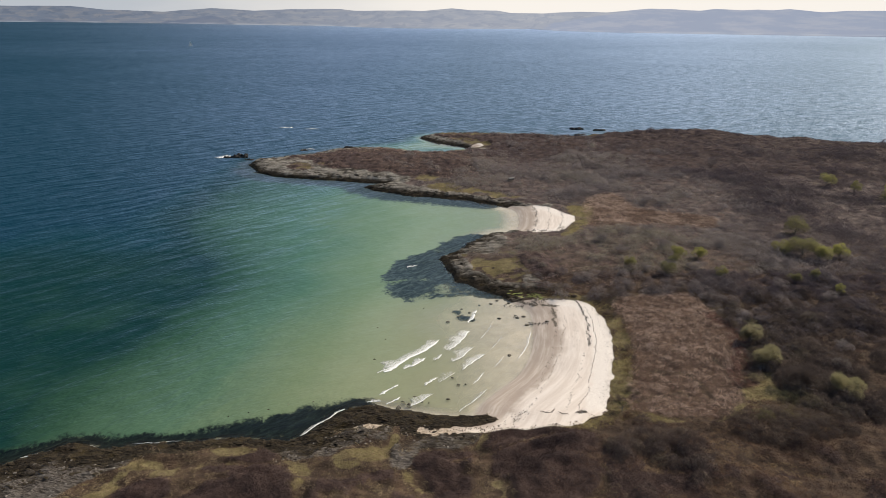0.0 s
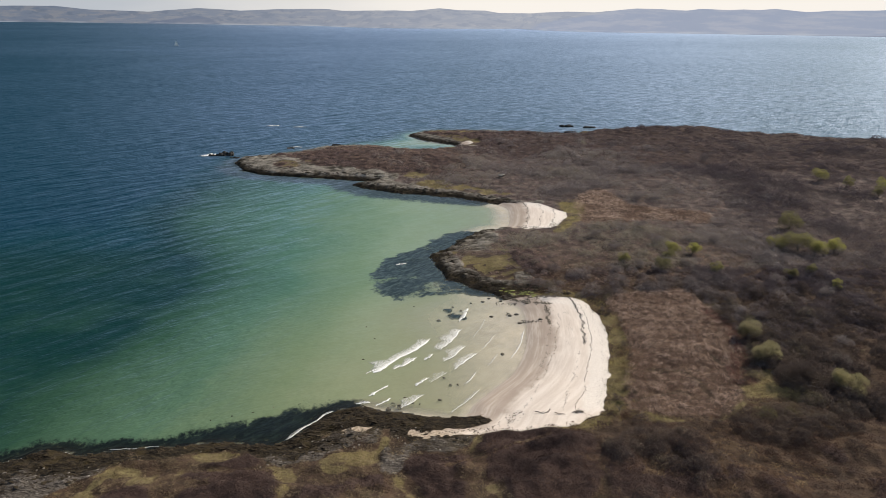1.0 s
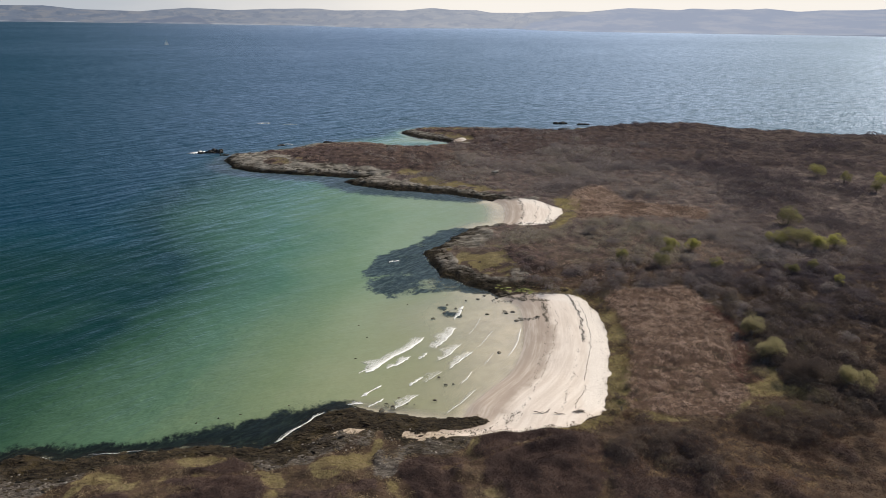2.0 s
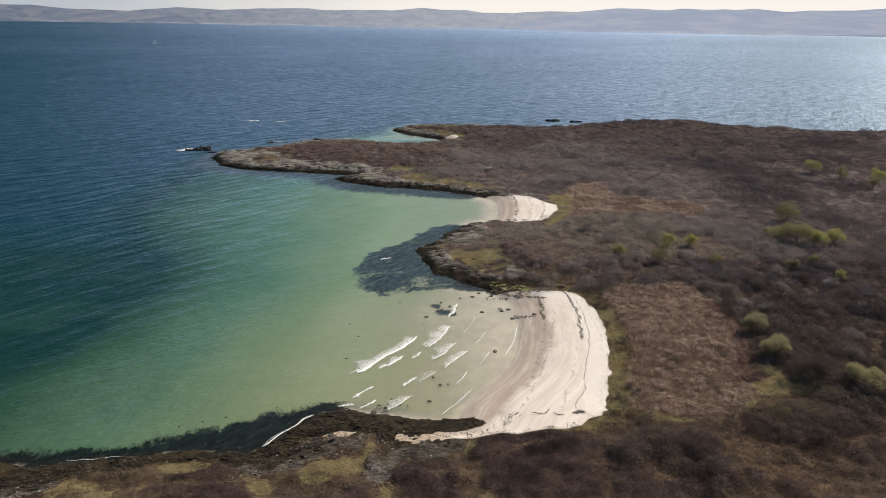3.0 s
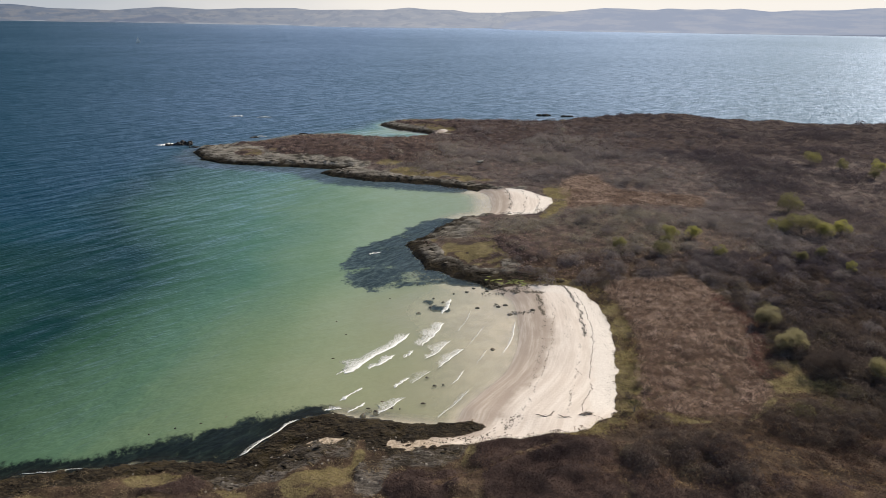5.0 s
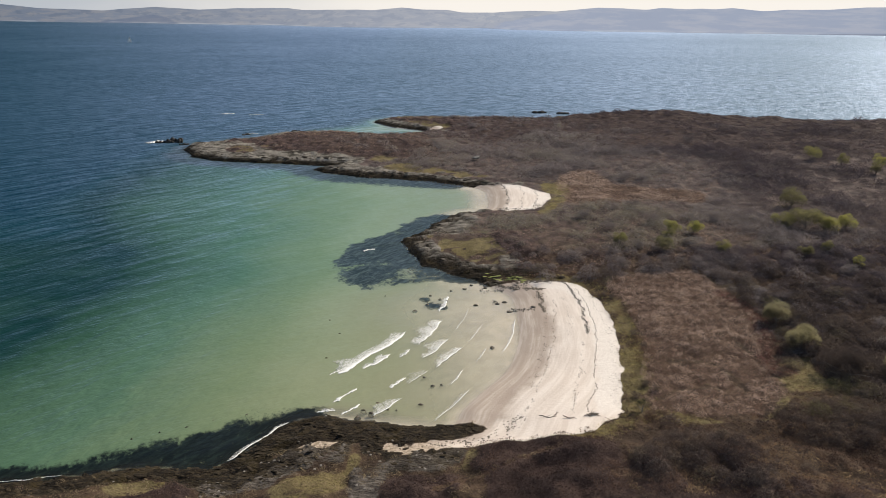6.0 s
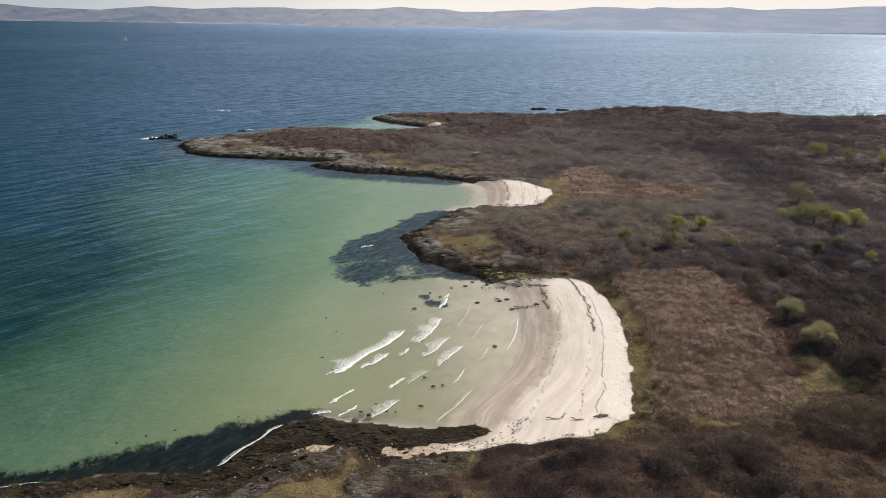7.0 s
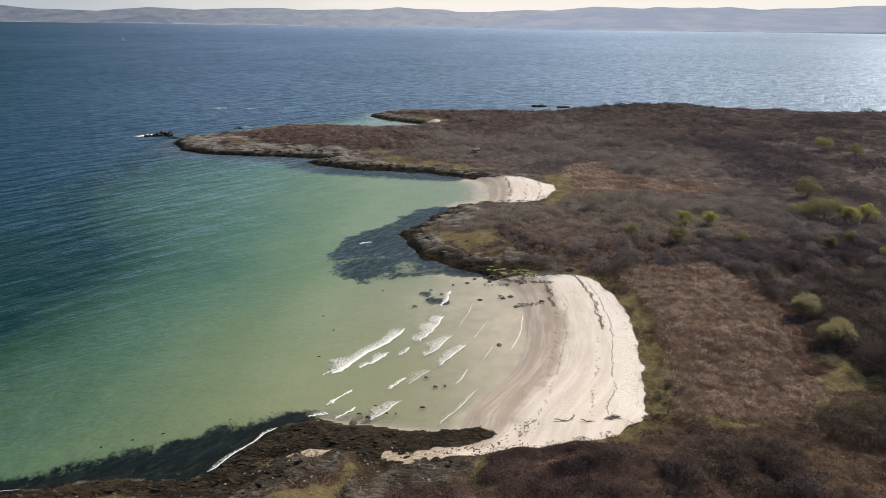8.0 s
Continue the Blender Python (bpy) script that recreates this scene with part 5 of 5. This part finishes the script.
def rubble(name, places, sizes, material, label, category, shapes, low=1.0, grain=None):
    """Many far stones as one mesh."""
    cos, faces, at_ = [], [], 0
    for (x, y), k in zip(places, sizes):
        me = shapes[pr.randrange(len(shapes))]
        co = np.empty(len(me.vertices) * 3)
        me.vertices.foreach_get("co", co)
        tri = np.empty(len(me.polygons) * 3, np.int32)
        me.polygons.foreach_get("vertices", tri)
        a = pr.uniform(0, 6.28) if grain is None else grain + pr.gauss(0, 0.25)
        c, s_ = math.cos(a), math.sin(a)
        co = co.reshape(-1, 3) * (k * pr.uniform(0.9, 1.8) * (1.0 if grain is None else 1.7), k, k * pr.uniform(0.6, 1.0) * low)
        cos.append(np.stack([co[:, 0] * c - co[:, 1] * s_ + x, co[:, 0] * s_ + co[:, 1] * c + y, co[:, 2] + float(height_at(x, y))], -1))
        faces.append(tri.reshape(-1, 3) + at_)
        at_ += len(co)
    me = solid(np.concatenate(cos), np.concatenate(faces), False)
    me.materials.append(material)
    return tagged(new(name, me), label, category, kind="stuff")


fp = sown(rng, (-95, 122, 110, 352), 0.85, lambda x, y, d, z: (z[1] > 0.5) * (d < 5) * (d > 0.2) * 0.8)
rubble("shore_rocks", fp, (0.08 + 0.4 * rng.uniform(0, 1, len(fp)) ** 3) * np.where(fp[:, 1] < 175, 0.75, 1.0), DARK_ROCK, "black weed-covered rocks along the far shores", "rocks", SMALL, 0.8, -0.15)
fp = sown(rng, (-90, 122, 240, 352), 2.0, lambda x, y, d, z: (z[1] > 0.4) * (d > 3) * 0.6)
rubble("outcrops", fp, (0.1 + 0.4 * rng.uniform(0, 1, len(fp)) ** 3) * np.where(fp[:, 1] < 175, 0.55, 1.0), PALE_ROCK, "grey rock outcrops breaking through the heather", "rocks", SMALL, 0.9)
fp = sown(rng, (-66, 50, 26, 126), 0.62, lambda x, y, d, z: (z[1] > 0.45) * (d < 11) * (d > 0.1) * 0.75)
rubble("shore_rocks", fp, 0.06 + 0.26 * rng.uniform(0, 1, len(fp)) ** 2, DARK_ROCK, "jagged black rocks and weed along the near shore", "rocks", SMALL, 0.55, -0.2)
fp = sown(rng, (-66, 48, 14, 72), 0.9, lambda x, y, d, z: (z[1] > 0.3) * (d > 4.5) * 0.22)
rubble("outcrops", fp, rng.uniform(0.08, 0.22, len(fp)), PALE_ROCK, "weathered grey stones above the tide line", "rocks", SMALL)


def boulder(x, y, size, label, meshes, name="boulder", sink=0.1, z=None, group="", category="rock"):
    ob = new(name, pr.choice(meshes))
    h = float(height_at(x, y)) if z is None else z
    ob.location, ob.rotation_euler, ob.scale = (x, y, h + size[2] * (0.35 - sink)), (0, 0, pr.uniform(-0.4, 0.4)), size
    return tagged(ob, label, category, group)


SKERRY_ROCK = plain_material("sea_worn_rock", (0.016, 0.014, 0.012), (0.105, 0.092, 0.078), 0.9, 0.85, 0.7, 0.2, 0.3)


def skerry(x, y, a, b, h):
    """A ragged heap of ledges joined into one rock."""
    cos, faces, at_ = [], [], 0
    for k in range(14):
        me = ROCKS[k % len(ROCKS)]
        co = np.empty(len(me.vertices) * 3)
        me.vertices.foreach_get("co", co)
        tri = np.empty(len(me.polygons) * 3, np.int32)
        me.polygons.foreach_get("vertices", tri)
        u = pr.uniform(-0.7, 0.7)
        q = 1 - abs(u) * 0.7
        co = co.reshape(-1, 3) * (a * pr.uniform(0.12, 0.32), b * pr.uniform(0.3, 0.6) * q, h * pr.uniform(0.5, 1.7) * q)
        cos.append(co + (x + a * u, y + b * pr.uniform(-0.4, 0.4), 0.05))
        faces.append(tri.reshape(-1, 3) + at_)
        at_ += len(co)
    me = solid(np.concatenate(cos), np.concatenate(faces), False)
    me.materials.append(SKERRY_ROCK)
    return tagged(new("skerry", me), "low ragged black skerry awash off the point", "skerry", "skerries")


boulder(24.4, 230.0, (1.7, 1.3, 1.3), "large pale boulder standing in brown scrub", PALE, sink=-0.35)
for x, y, a, b, h in ((73.5, 369, 6.5, 3.0, 1.7), (71.9, 349.4, 3.6, 2.0, 1.4), (86.2, 365.6, 5.0, 2.2, 1.5), (-97, 285, 5.5, 2.8, 2.6), (-71, 302, 3.0, 1.6, 1.0), (-91, 279, 2.6, 1.6, 0.9), (-50, 310, 3.4, 1.4, 1.2), (-20, 226.5, 7.0, 1.0, 0.5), (-29, 229.2, 4.0, 0.9, 0.45), (-8, 221.5, 5.0, 0.8, 0.4), (-103, 284, 3.0, 1.8, 1.2)):
    skerry(x, y, a, b, h)
WEEDS = [(12.8, 97.0), (2.8, 85.9), (4.1, 86.2), (1.8, 88.4), (1.0, 81.2), (0.7, 111.6), (-4.7, 118.4), (11.9, 113.4), (7.9, 120.4), (10.6, 121.2), (-13.2, 94.9), (-14, 108.5), (-11.9, 103.2),
         (-6.7, 80.3), (-5.6, 79.5), (-4.7, 82.1), (-3.4, 80.3), (-2.3, 80), (-7.4, 78.8), (3.1, 114.2), (3.8, 118.3), (5.5, 116.4), (6.7, 115.6), (12.1, 123), (14.6, 121.4), (17.5, 119.6), (20.1, 118.9),
         (17.6, 110.3), (20.3, 110.4), (21.9, 110.3), (17.3, 114.5), (15.9, 113.8), (-26, 79), (-29, 77.6), (-32, 76.6), (-22, 80), (-35, 75.4), (-27.4, 78)]
WEED_MESHES = [stone_mesh(k + 70, 0.32, 2) for k in range(5)]
for me in WEED_MESHES:
    me.materials.append(WRACK)
for x, y in WEEDS:
    k = pr.uniform(0.2, 0.46)
    h = float(height_at(x, y))
    tall = max(k * 0.8, (0.14 - h) / 0.5)
    boulder(x, y, (k * pr.uniform(1.0, 1.7), k, tall), "dark weed-covered stone in the shallows", WEED_MESHES, "weed_clump", z=h - 0.02 - tall * 0.04, group="weed clumps", category="seaweed")


ALGAE = plain_material("green_algae", (0.10, 0.12, 0.015), (0.26, 0.27, 0.05), 4, 0.7, 0.4, 0.05)
ALGAE_MESHES = [stone_mesh(k + 90, 0.22, 2) for k in range(4)]
for me in ALGAE_MESHES:
    me.materials.append(ALGAE)
for k in range(34):
    t = pr.random()
    x, y = 13.4 + 9.4 * t + pr.gauss(0, 0.35), 126.4 - 4.6 * t + pr.gauss(0, 0.4)
    w = pr.uniform(0.12, 0.42)
    boulder(x, y, (w * pr.uniform(1.2, 2.4), w * 0.8, 0.16), "rock ledge coated in bright green algae", ALGAE_MESHES, "algae_rock", group="algae rocks", category="rock")



def wrack_line(points, width, count, seed, label, big=0.085, gaps=-0.15):
    """A tide line of small weed scraps that wavers, thickens and breaks off."""
    r = random.Random(seed)
    p = np.array(points, float)
    step = np.concatenate([[0], np.cumsum(np.hypot(*(p[1:] - p[:-1]).T))])
    places, sizes = [], []
    for _ in range(count):
        t = r.random() * step[-1]
        x, y = np.interp(t, step, p[:, 0]), np.interp(t, step, p[:, 1])
        heap = noise.noise(Vector((t * 0.55, seed * 3.7, 0))) + 0.6 * noise.noise(Vector((t * 1.9, seed * 1.3, 5)))
        if heap < gaps:
            continue
        off = 0.6 * noise.noise(Vector((t * 0.16, seed, 2))) + 0.6 * noise.noise(Vector((t * 0.55, seed, 7))) + 0.3 * noise.noise(Vector((t * 1.7, seed, 9)))
        off = off * min(1.0, 0.4 + width * 3) + r.gauss(0, width) * (0.35 + max(0.0, heap)) * (2.5 if r.random() < 0.1 else 1)
        places.append((x + off, y + r.gauss(0, width)))
        sizes.append(0.018 + (big - 0.018) * r.random() ** 2.5)
    return rubble("tide_wrack", places, sizes, WRACK, label, "seaweed", SMALL, 0.5)


wrack_line([(29.4, 120.6), (29.9, 117), (30.1, 112), (30.0, 108.1), (29.0, 102.1), (27.9, 97.5)], 0.27, 2600, 3, "broad dark heap of dried seaweed on the upper beach", 0.105, -0.45)
wrack_line([(30.9, 116), (31.1, 108.9), (30.5, 103.3), (29.6, 97.7), (28.0, 92.0), (26.0, 85.9), (24.7, 80.3), (22.7, 76.6), (22.2, 74.6)], 0.08, 2100, 31, "thin wavering line of dried seaweed along the upper beach", 0.065, -0.38)
wrack_line([(27.1, 95.2), (25.4, 90.2), (23.7, 85.6), (22.1, 80.6), (20.8, 77.1), (20.4, 74.9)], 0.22, 700, 5, "thin scatter of dried seaweed on pale sand", 0.07)
wrack_line([(23.9, 117), (23.6, 112), (23.3, 107.6)], 0.32, 900, 32, "dark clumps of weed near the top of the wet sand", 0.15, -0.35)
wrack_line([(23.5, 109.9), (23.2, 105.9), (21.8, 100.2), (20.3, 94.9), (19.1, 89.9), (17.6, 85.8), (15.3, 80.1)], 0.3, 1300, 7, "dotted seaweed line left by the last high tide", 0.085, 0.0)
wrack_line([(25.8, 112.1), (24.9, 106.3), (23.2, 99.7), (21.6, 93.6), (19.3, 87.5), (17.3, 82.9), (15.7, 78.7), (14.2, 76.1)], 0.14, 1500, 33, "fine dark seaweed line across the middle beach", 0.06, -0.1)
wrack_line([(27.6, 116), (27.4, 108), (26.2, 101), (24.0, 94)], 0.5, 420, 21, "sparse weed specks on the pale middle sand", 0.075, 0.0)
wrack_line([(11, 71.6), (12.4, 73.4), (14.0, 75.4)], 0.55, 170, 9, "seaweed scraps strewn on sand by the rocks", 0.16)
wrack_line([(14.6, 123.6), (15.8, 123.1), (18.5, 120.6), (22.2, 118.4), (25.0, 117.3)], 0.3, 1300, 10, "heaped dark weed under the rocky point", 0.2, -0.3)
wrack_line([(13.5, 120.4), (17, 119.6), (20.4, 120.6), (24, 120.2)], 0.5, 420, 25, "stones and weed at the foot of the rocky point", 0.2)
wrack_line([(15.6, 115.2), (16.8, 113.2), (18.6, 110.8), (21.9, 109.6)], 0.45, 420, 22, "weed-covered stones scattered over wet sand", 0.2, 0.0)
wrack_line([(32.0, 117), (32.6, 108), (31.6, 96), (28.6, 84), (25.8, 76)], 0.55, 700, 23, "sparse weed scraps along the grass edge", 0.08)
wrack_line([(17, 123.4), (20, 121.8), (24, 121.2), (28, 120.6)], 0.45, 320, 26, "black weed-hung boulders where rock meets sand", 0.4)
wrack_line([(-13.6, 69.6), (-11.6, 69.6), (-9.8, 69.6)], 0.5, 220, 27, "black stones scattered over a sandy hollow", 0.22, -0.4)
wrack_line([(-3, 69.6), (0, 70.0), (3.6, 70.3), (7, 70.8), (10.6, 71.6)], 0.4, 260, 28, "weed and stones strewn over the sand tongue", 0.16)
wrack_line([(28.8, 199), (29.4, 190), (27.4, 178), (26.4, 171)], 0.3, 1700, 11, "dark weed line on the small beach", 0.12, -0.2)
wrack_line([(37.5, 190), (36.5, 181), (33.4, 172)], 0.3, 900, 12, "dried weed along the top of the small beach", 0.10, -0.2)
wrack_line([(33.5, 196), (33.6, 188), (31.4, 178), (30, 171)], 0.2, 900, 34, "faint weed line across the small beach", 0.1)
wrack_line([(20.5, 176), (23, 173.5), (27, 171.4), (30, 170.4)], 0.8, 300, 24, "dark weed and stones at the foot of the small beach", 0.3)


def driftwood(x, y, length, turn, seed):
    r = random.Random(seed)
    bm = bmesh.new()
    pts = [Vector((length * (k / 5 - 0.5), 0.18 * length * 0.4 * math.sin(k * 1.3 + seed), 0.08 + 0.05 * math.sin(k * 2))) for k in range(6)]
    tube(bm, pts, [0.05, 0.06, 0.055, 0.045, 0.03, 0.015], 6)
    tube(bm, [pts[2], pts[2] + Vector((0.3, 0.2, 0.06)), pts[2] + Vector((0.7, 0.4, 0.1))], [0.035, 0.025, 0.012], 5)
    ob = new("driftwood", bpy.data.meshes.new("driftwood"))
    bm.to_mesh(ob.data)
    bm.free()
    ob.data.materials.append(DRIFT)
    ob.location, ob.rotation_euler = (x, y, float(height_at(x, y)) + 0.02), (0, 0, turn)
    return tagged(ob, "grey bleached driftwood branch lying on sand", "driftwood", "driftwood")


driftwood(16.8, 74.2, 2.2, -0.1, 1), driftwood(19.4, 73.5, 1.7, -0.4, 2), driftwood(18.0, 74.7, 1.1, 0.7, 3)
driftwood(22.2, 73.9, 1.9, 0.1, 4), driftwood(22.7, 73.6, 1.5, -0.25, 5), driftwood(22.4, 74.2, 1.2, 0.5, 6), driftwood(21.9, 73.6, 0.9, -0.9, 7)
boulder(22.7, 73.9, (0.6, 0.3, 0.35), "dark weed heap caught among stranded branches", WEED_MESHES, "weed_heap", category="seaweed")

# ---- breaking waves ----


def breaker(points, width, trail, height, seed, label="white breaking wave rolling into the sandy shallows", group="breaking waves", name="breaking_wave"):
    """A rolled crest along a line, with lace foam left behind it to the left of its run."""
    p = np.array(points, float)
    t = np.linspace(0, len(p) - 1, 40)
    line = np.stack([np.interp(t, np.arange(len(p)), p[:, 0]), np.interp(t, np.arange(len(p)), p[:, 1])], -1)
    for _ in range(4):
        line[1:-1] = (line[:-2] + 2 * line[1:-1] + line[2:]) / 4
    u = np.linspace(0, 1, 40)
    line += np.stack([0.5 * fbm(u * 9 + seed, u * 0, 1, 4, seed), 0.5 * fbm(u * 9, u * 0 + seed, 1, 4, seed)], -1) * min(1.0, 0.08 + width)
    run = np.gradient(line, axis=0)
    run /= np.linalg.norm(run, axis=1)[:, None]
    left = np.stack([-run[:, 1], run[:, 0]], -1)
    ends = np.clip(np.sin(np.pi * u) * 1.6, 0, 1) ** 0.6 * (0.55 + 0.45 * value_noise(u * 7 + seed, u * 0, seed))
    across = np.array([-0.5, -0.45, -0.3, -0.05, 0.3, 0.7, 1.0 + trail * 0.35, 1.0 + trail * 0.7, 1.0 + trail])
    lift = np.array([0.0, 0.55, 1.0, 0.75, 0.35, 0.12, 0.06, 0.05, 0.04])
    thick = np.array([0.45, 1.05, 1.1, 0.95, 0.8, 0.64, 0.57, 0.51, 0.22])
    ragged = 0.35 + 0.95 * value_noise(u * 6 + seed * 3.1, u * 0, seed + 5)
    co = np.concatenate([np.concatenate([line + left * (a * width * ends * (ragged if a > 0.8 else 1))[:, None], (0.03 + h * height * ends)[:, None]], 1) for a, h in zip(across, lift)])
    k = np.arange(len(co)).reshape(len(across), 40)
    quads = np.stack([k[:-1, :-1], k[1:, :-1], k[1:, 1:], k[:-1, 1:]], -1).reshape(-1, 4)[:, ::-1]
    me = solid(co, quads)
    attribute(me, "cover", np.concatenate([np.full(40, c) * np.clip(ends * 2.2, 0, 1) * min(1.0, 0.62 + 1.2 * width) for c in thick]))
    me.materials.append(FOAM)
    return tagged(new(name, me), label, "wave", group)


breaker([(-11.4, 89.6), (-8.6, 92.6), (-5.3, 96.4), (-0.6, 103.4)], 0.8, 6.0, 0.18, 1)
breaker([(-7.6, 91.0), (-5.2, 93.2), (-3.2, 95.6)], 0.35, 5.0, 0.08, 46)
breaker([(-12.2, 89.6), (-11.4, 90.4), (-10.4, 91.4)], 0.2, 0.8, 0.06, 41)
breaker([(1.0, 98.4), (3.3, 102.2), (5.6, 107.6)], 0.34, 10.0, 0.12, 2)
breaker([(1.4, 93.8), (3.9, 96.5), (6.2, 100.6)], 0.26, 10.0, 0.1, 3)
breaker([(3.4, 90.8), (6.0, 94.6), (8.2, 97.3)], 0.26, 6.0, 0.1, 6)
breaker([(-3.4, 85.5), (-2.2, 86.8), (-1.0, 88.4)], 0.3, 1.5, 0.1, 4)
breaker([(-0.8, 86.6), (0.6, 88.2), (2.4, 90.4)], 0.12, 16.0, 0.05, 44)
breaker([(-11, 82.1), (-9.4, 83.9), (-8, 86)], 0.36, 0.8, 0.12, 5)
breaker([(5, 110.6), (6.4, 114.1), (7.1, 118)], 0.34, 2.0, 0.1, 9)
breaker([(-5.4, 78.8), (-3.4, 80.6), (-1.5, 83.1)], 0.24, 9.0, 0.1, 7)
breaker([(-9.5, 79.2), (-8.4, 80.4), (-7.2, 81.8)], 0.3, 0.8, 0.1, 8)
breaker([(5.3, 86), (6.6, 88), (7.6, 90.5)], 0.18, 2.0, 0.07, 45)
breaker([(-1.8, 94.5), (-1, 95.6), (-0.3, 97)], 0.26, 3.0, 0.08, 10)
SWASH = "thin lip of foam where the swash ends on sand"
breaker([(2.3, 76.8), (5.2, 80.5), (8.1, 84.9)], 0.12, 4.0, 0.03, 13, SWASH, "swash lines", "swash")
breaker([(14, 95), (16.4, 100), (18.3, 107.8)], 0.16, 2.5, 0.03, 12, SWASH, "swash lines", "swash")
breaker([(7.2, 103.3), (9.1, 107.2), (10.8, 112.9)], 0.09, 3.0, 0.03, 11, SWASH, "swash lines", "swash")
breaker([(8.9, 98.5), (10.8, 102.2), (12.5, 106)], 0.09, 3.0, 0.03, 14, SWASH, "swash lines", "swash")
breaker([(9.6, 92), (10.8, 94.6), (12.1, 97.2)], 0.09, 3.0, 0.03, 16, SWASH, "swash lines", "swash")
breaker([(-12.9, 80.0), (-11.6, 80.3), (-10.4, 80.5)], 0.25, 4.0, 0.06, 47)
breaker([(-22.4, 70.0), (-21.0, 71.6), (-19.9, 73.6), (-18.3, 75.3), (-17.2, 77.0), (-15.9, 78.2)], 0.22, 2.4, 0.1, 15, "white surge breaking along the black rock shelf", "breaking waves")
breaker([(-62.9, 64.1), (-59.0, 65.8), (-55.6, 67.5), (-51.9, 66.9)], 0.16, 2.5, 0.05, 48, "thin white wash along the black ledges", "breaking waves")
breaker([(-47.8, 68.0), (-44, 68.2), (-40, 68.9)], 0.12, 2.5, 0.05, 49, "thin white wash along the black ledges", "breaking waves")
for k, pts in enumerate(([(-107, 282), (-105, 284.5), (-102.5, 288)], [(-72, 304), (-69, 304.6), (-66, 304.8)], [(-99, 370), (-96, 371), (-92, 371.4)], [(-84, 366), (-80, 366.6), (-76, 366.8)], [(-10.4, 144), (-9, 144.6), (-7.4, 145)])):
    breaker(pts, (2.4, 1.5, 1.7, 1.3, 0.4)[k], (2.0, 1.0, 1.2, 1.0, 1.0)[k], 0.6 if k < 4 else 0.12, 30 + k, "patch of white surf over a hidden rock", "surf patches", "surf")

# ---- sailing boat far out ----


def sail_boat(x, y):
    base = new("sailing_boat")
    base.location, base.rotation_euler = (x, y, 0), (0, 0, 0.6)
    bm = bmesh.new()
    rings = []
    for k in range(9):
        u = k / 8
        w, dip = 1.5 * math.sin(math.pi * min(0.97, u * 0.86 + 0.12)) ** 0.7, -0.4 + 0.5 * (1 - u) * 0.2
        rings.append([bm.verts.new(((0.5 - u) * 9, q * w, h)) for q, h in ((-1, 1.0), (-0.75, 0.3), (0, dip), (0.75, 0.3), (1, 1.0))])
    for a, b in zip(rings, rings[1:]):
        for q in range(4):
            bm.faces.new((a[q], a[q + 1], b[q + 1], b[q]))
        bm.faces.new((a[0], b[0], b[4], a[4]))
    part("hull", bm, HULL, base)
    bm = bmesh.new()
    tube(bm, [(0.6, 0, 0.8), (0.6, 0, 11.5)], [0.09, 0.05], 6)
    part("mast", bm, DRIFT, base)
    for nm, pts in (("mainsail", [(0.5, 0.05, 2.0), (-3.8, 0.5, 2.0), (0.5, 0.05, 11)]), ("jib", [(4.2, 0, 1.4), (0.8, 0.5, 1.8), (0.7, 0.05, 10)])):
        bm = bmesh.new()
        a = [bm.verts.new(p) for p in pts]
        b = [bm.verts.new((p[0], p[1] + 0.04, p[2])) for p in pts]
        bm.faces.new(a), bm.faces.new(b[::-1])
        for q in range(3):
            bm.faces.new((a[q], b[q], b[(q + 1) % 3], a[(q + 1) % 3]))
        part(nm, bm, HULL, base)
    return tagged(base, "small white sailing boat far out on blue water", "boat")


sail_boat(-573, 1485)
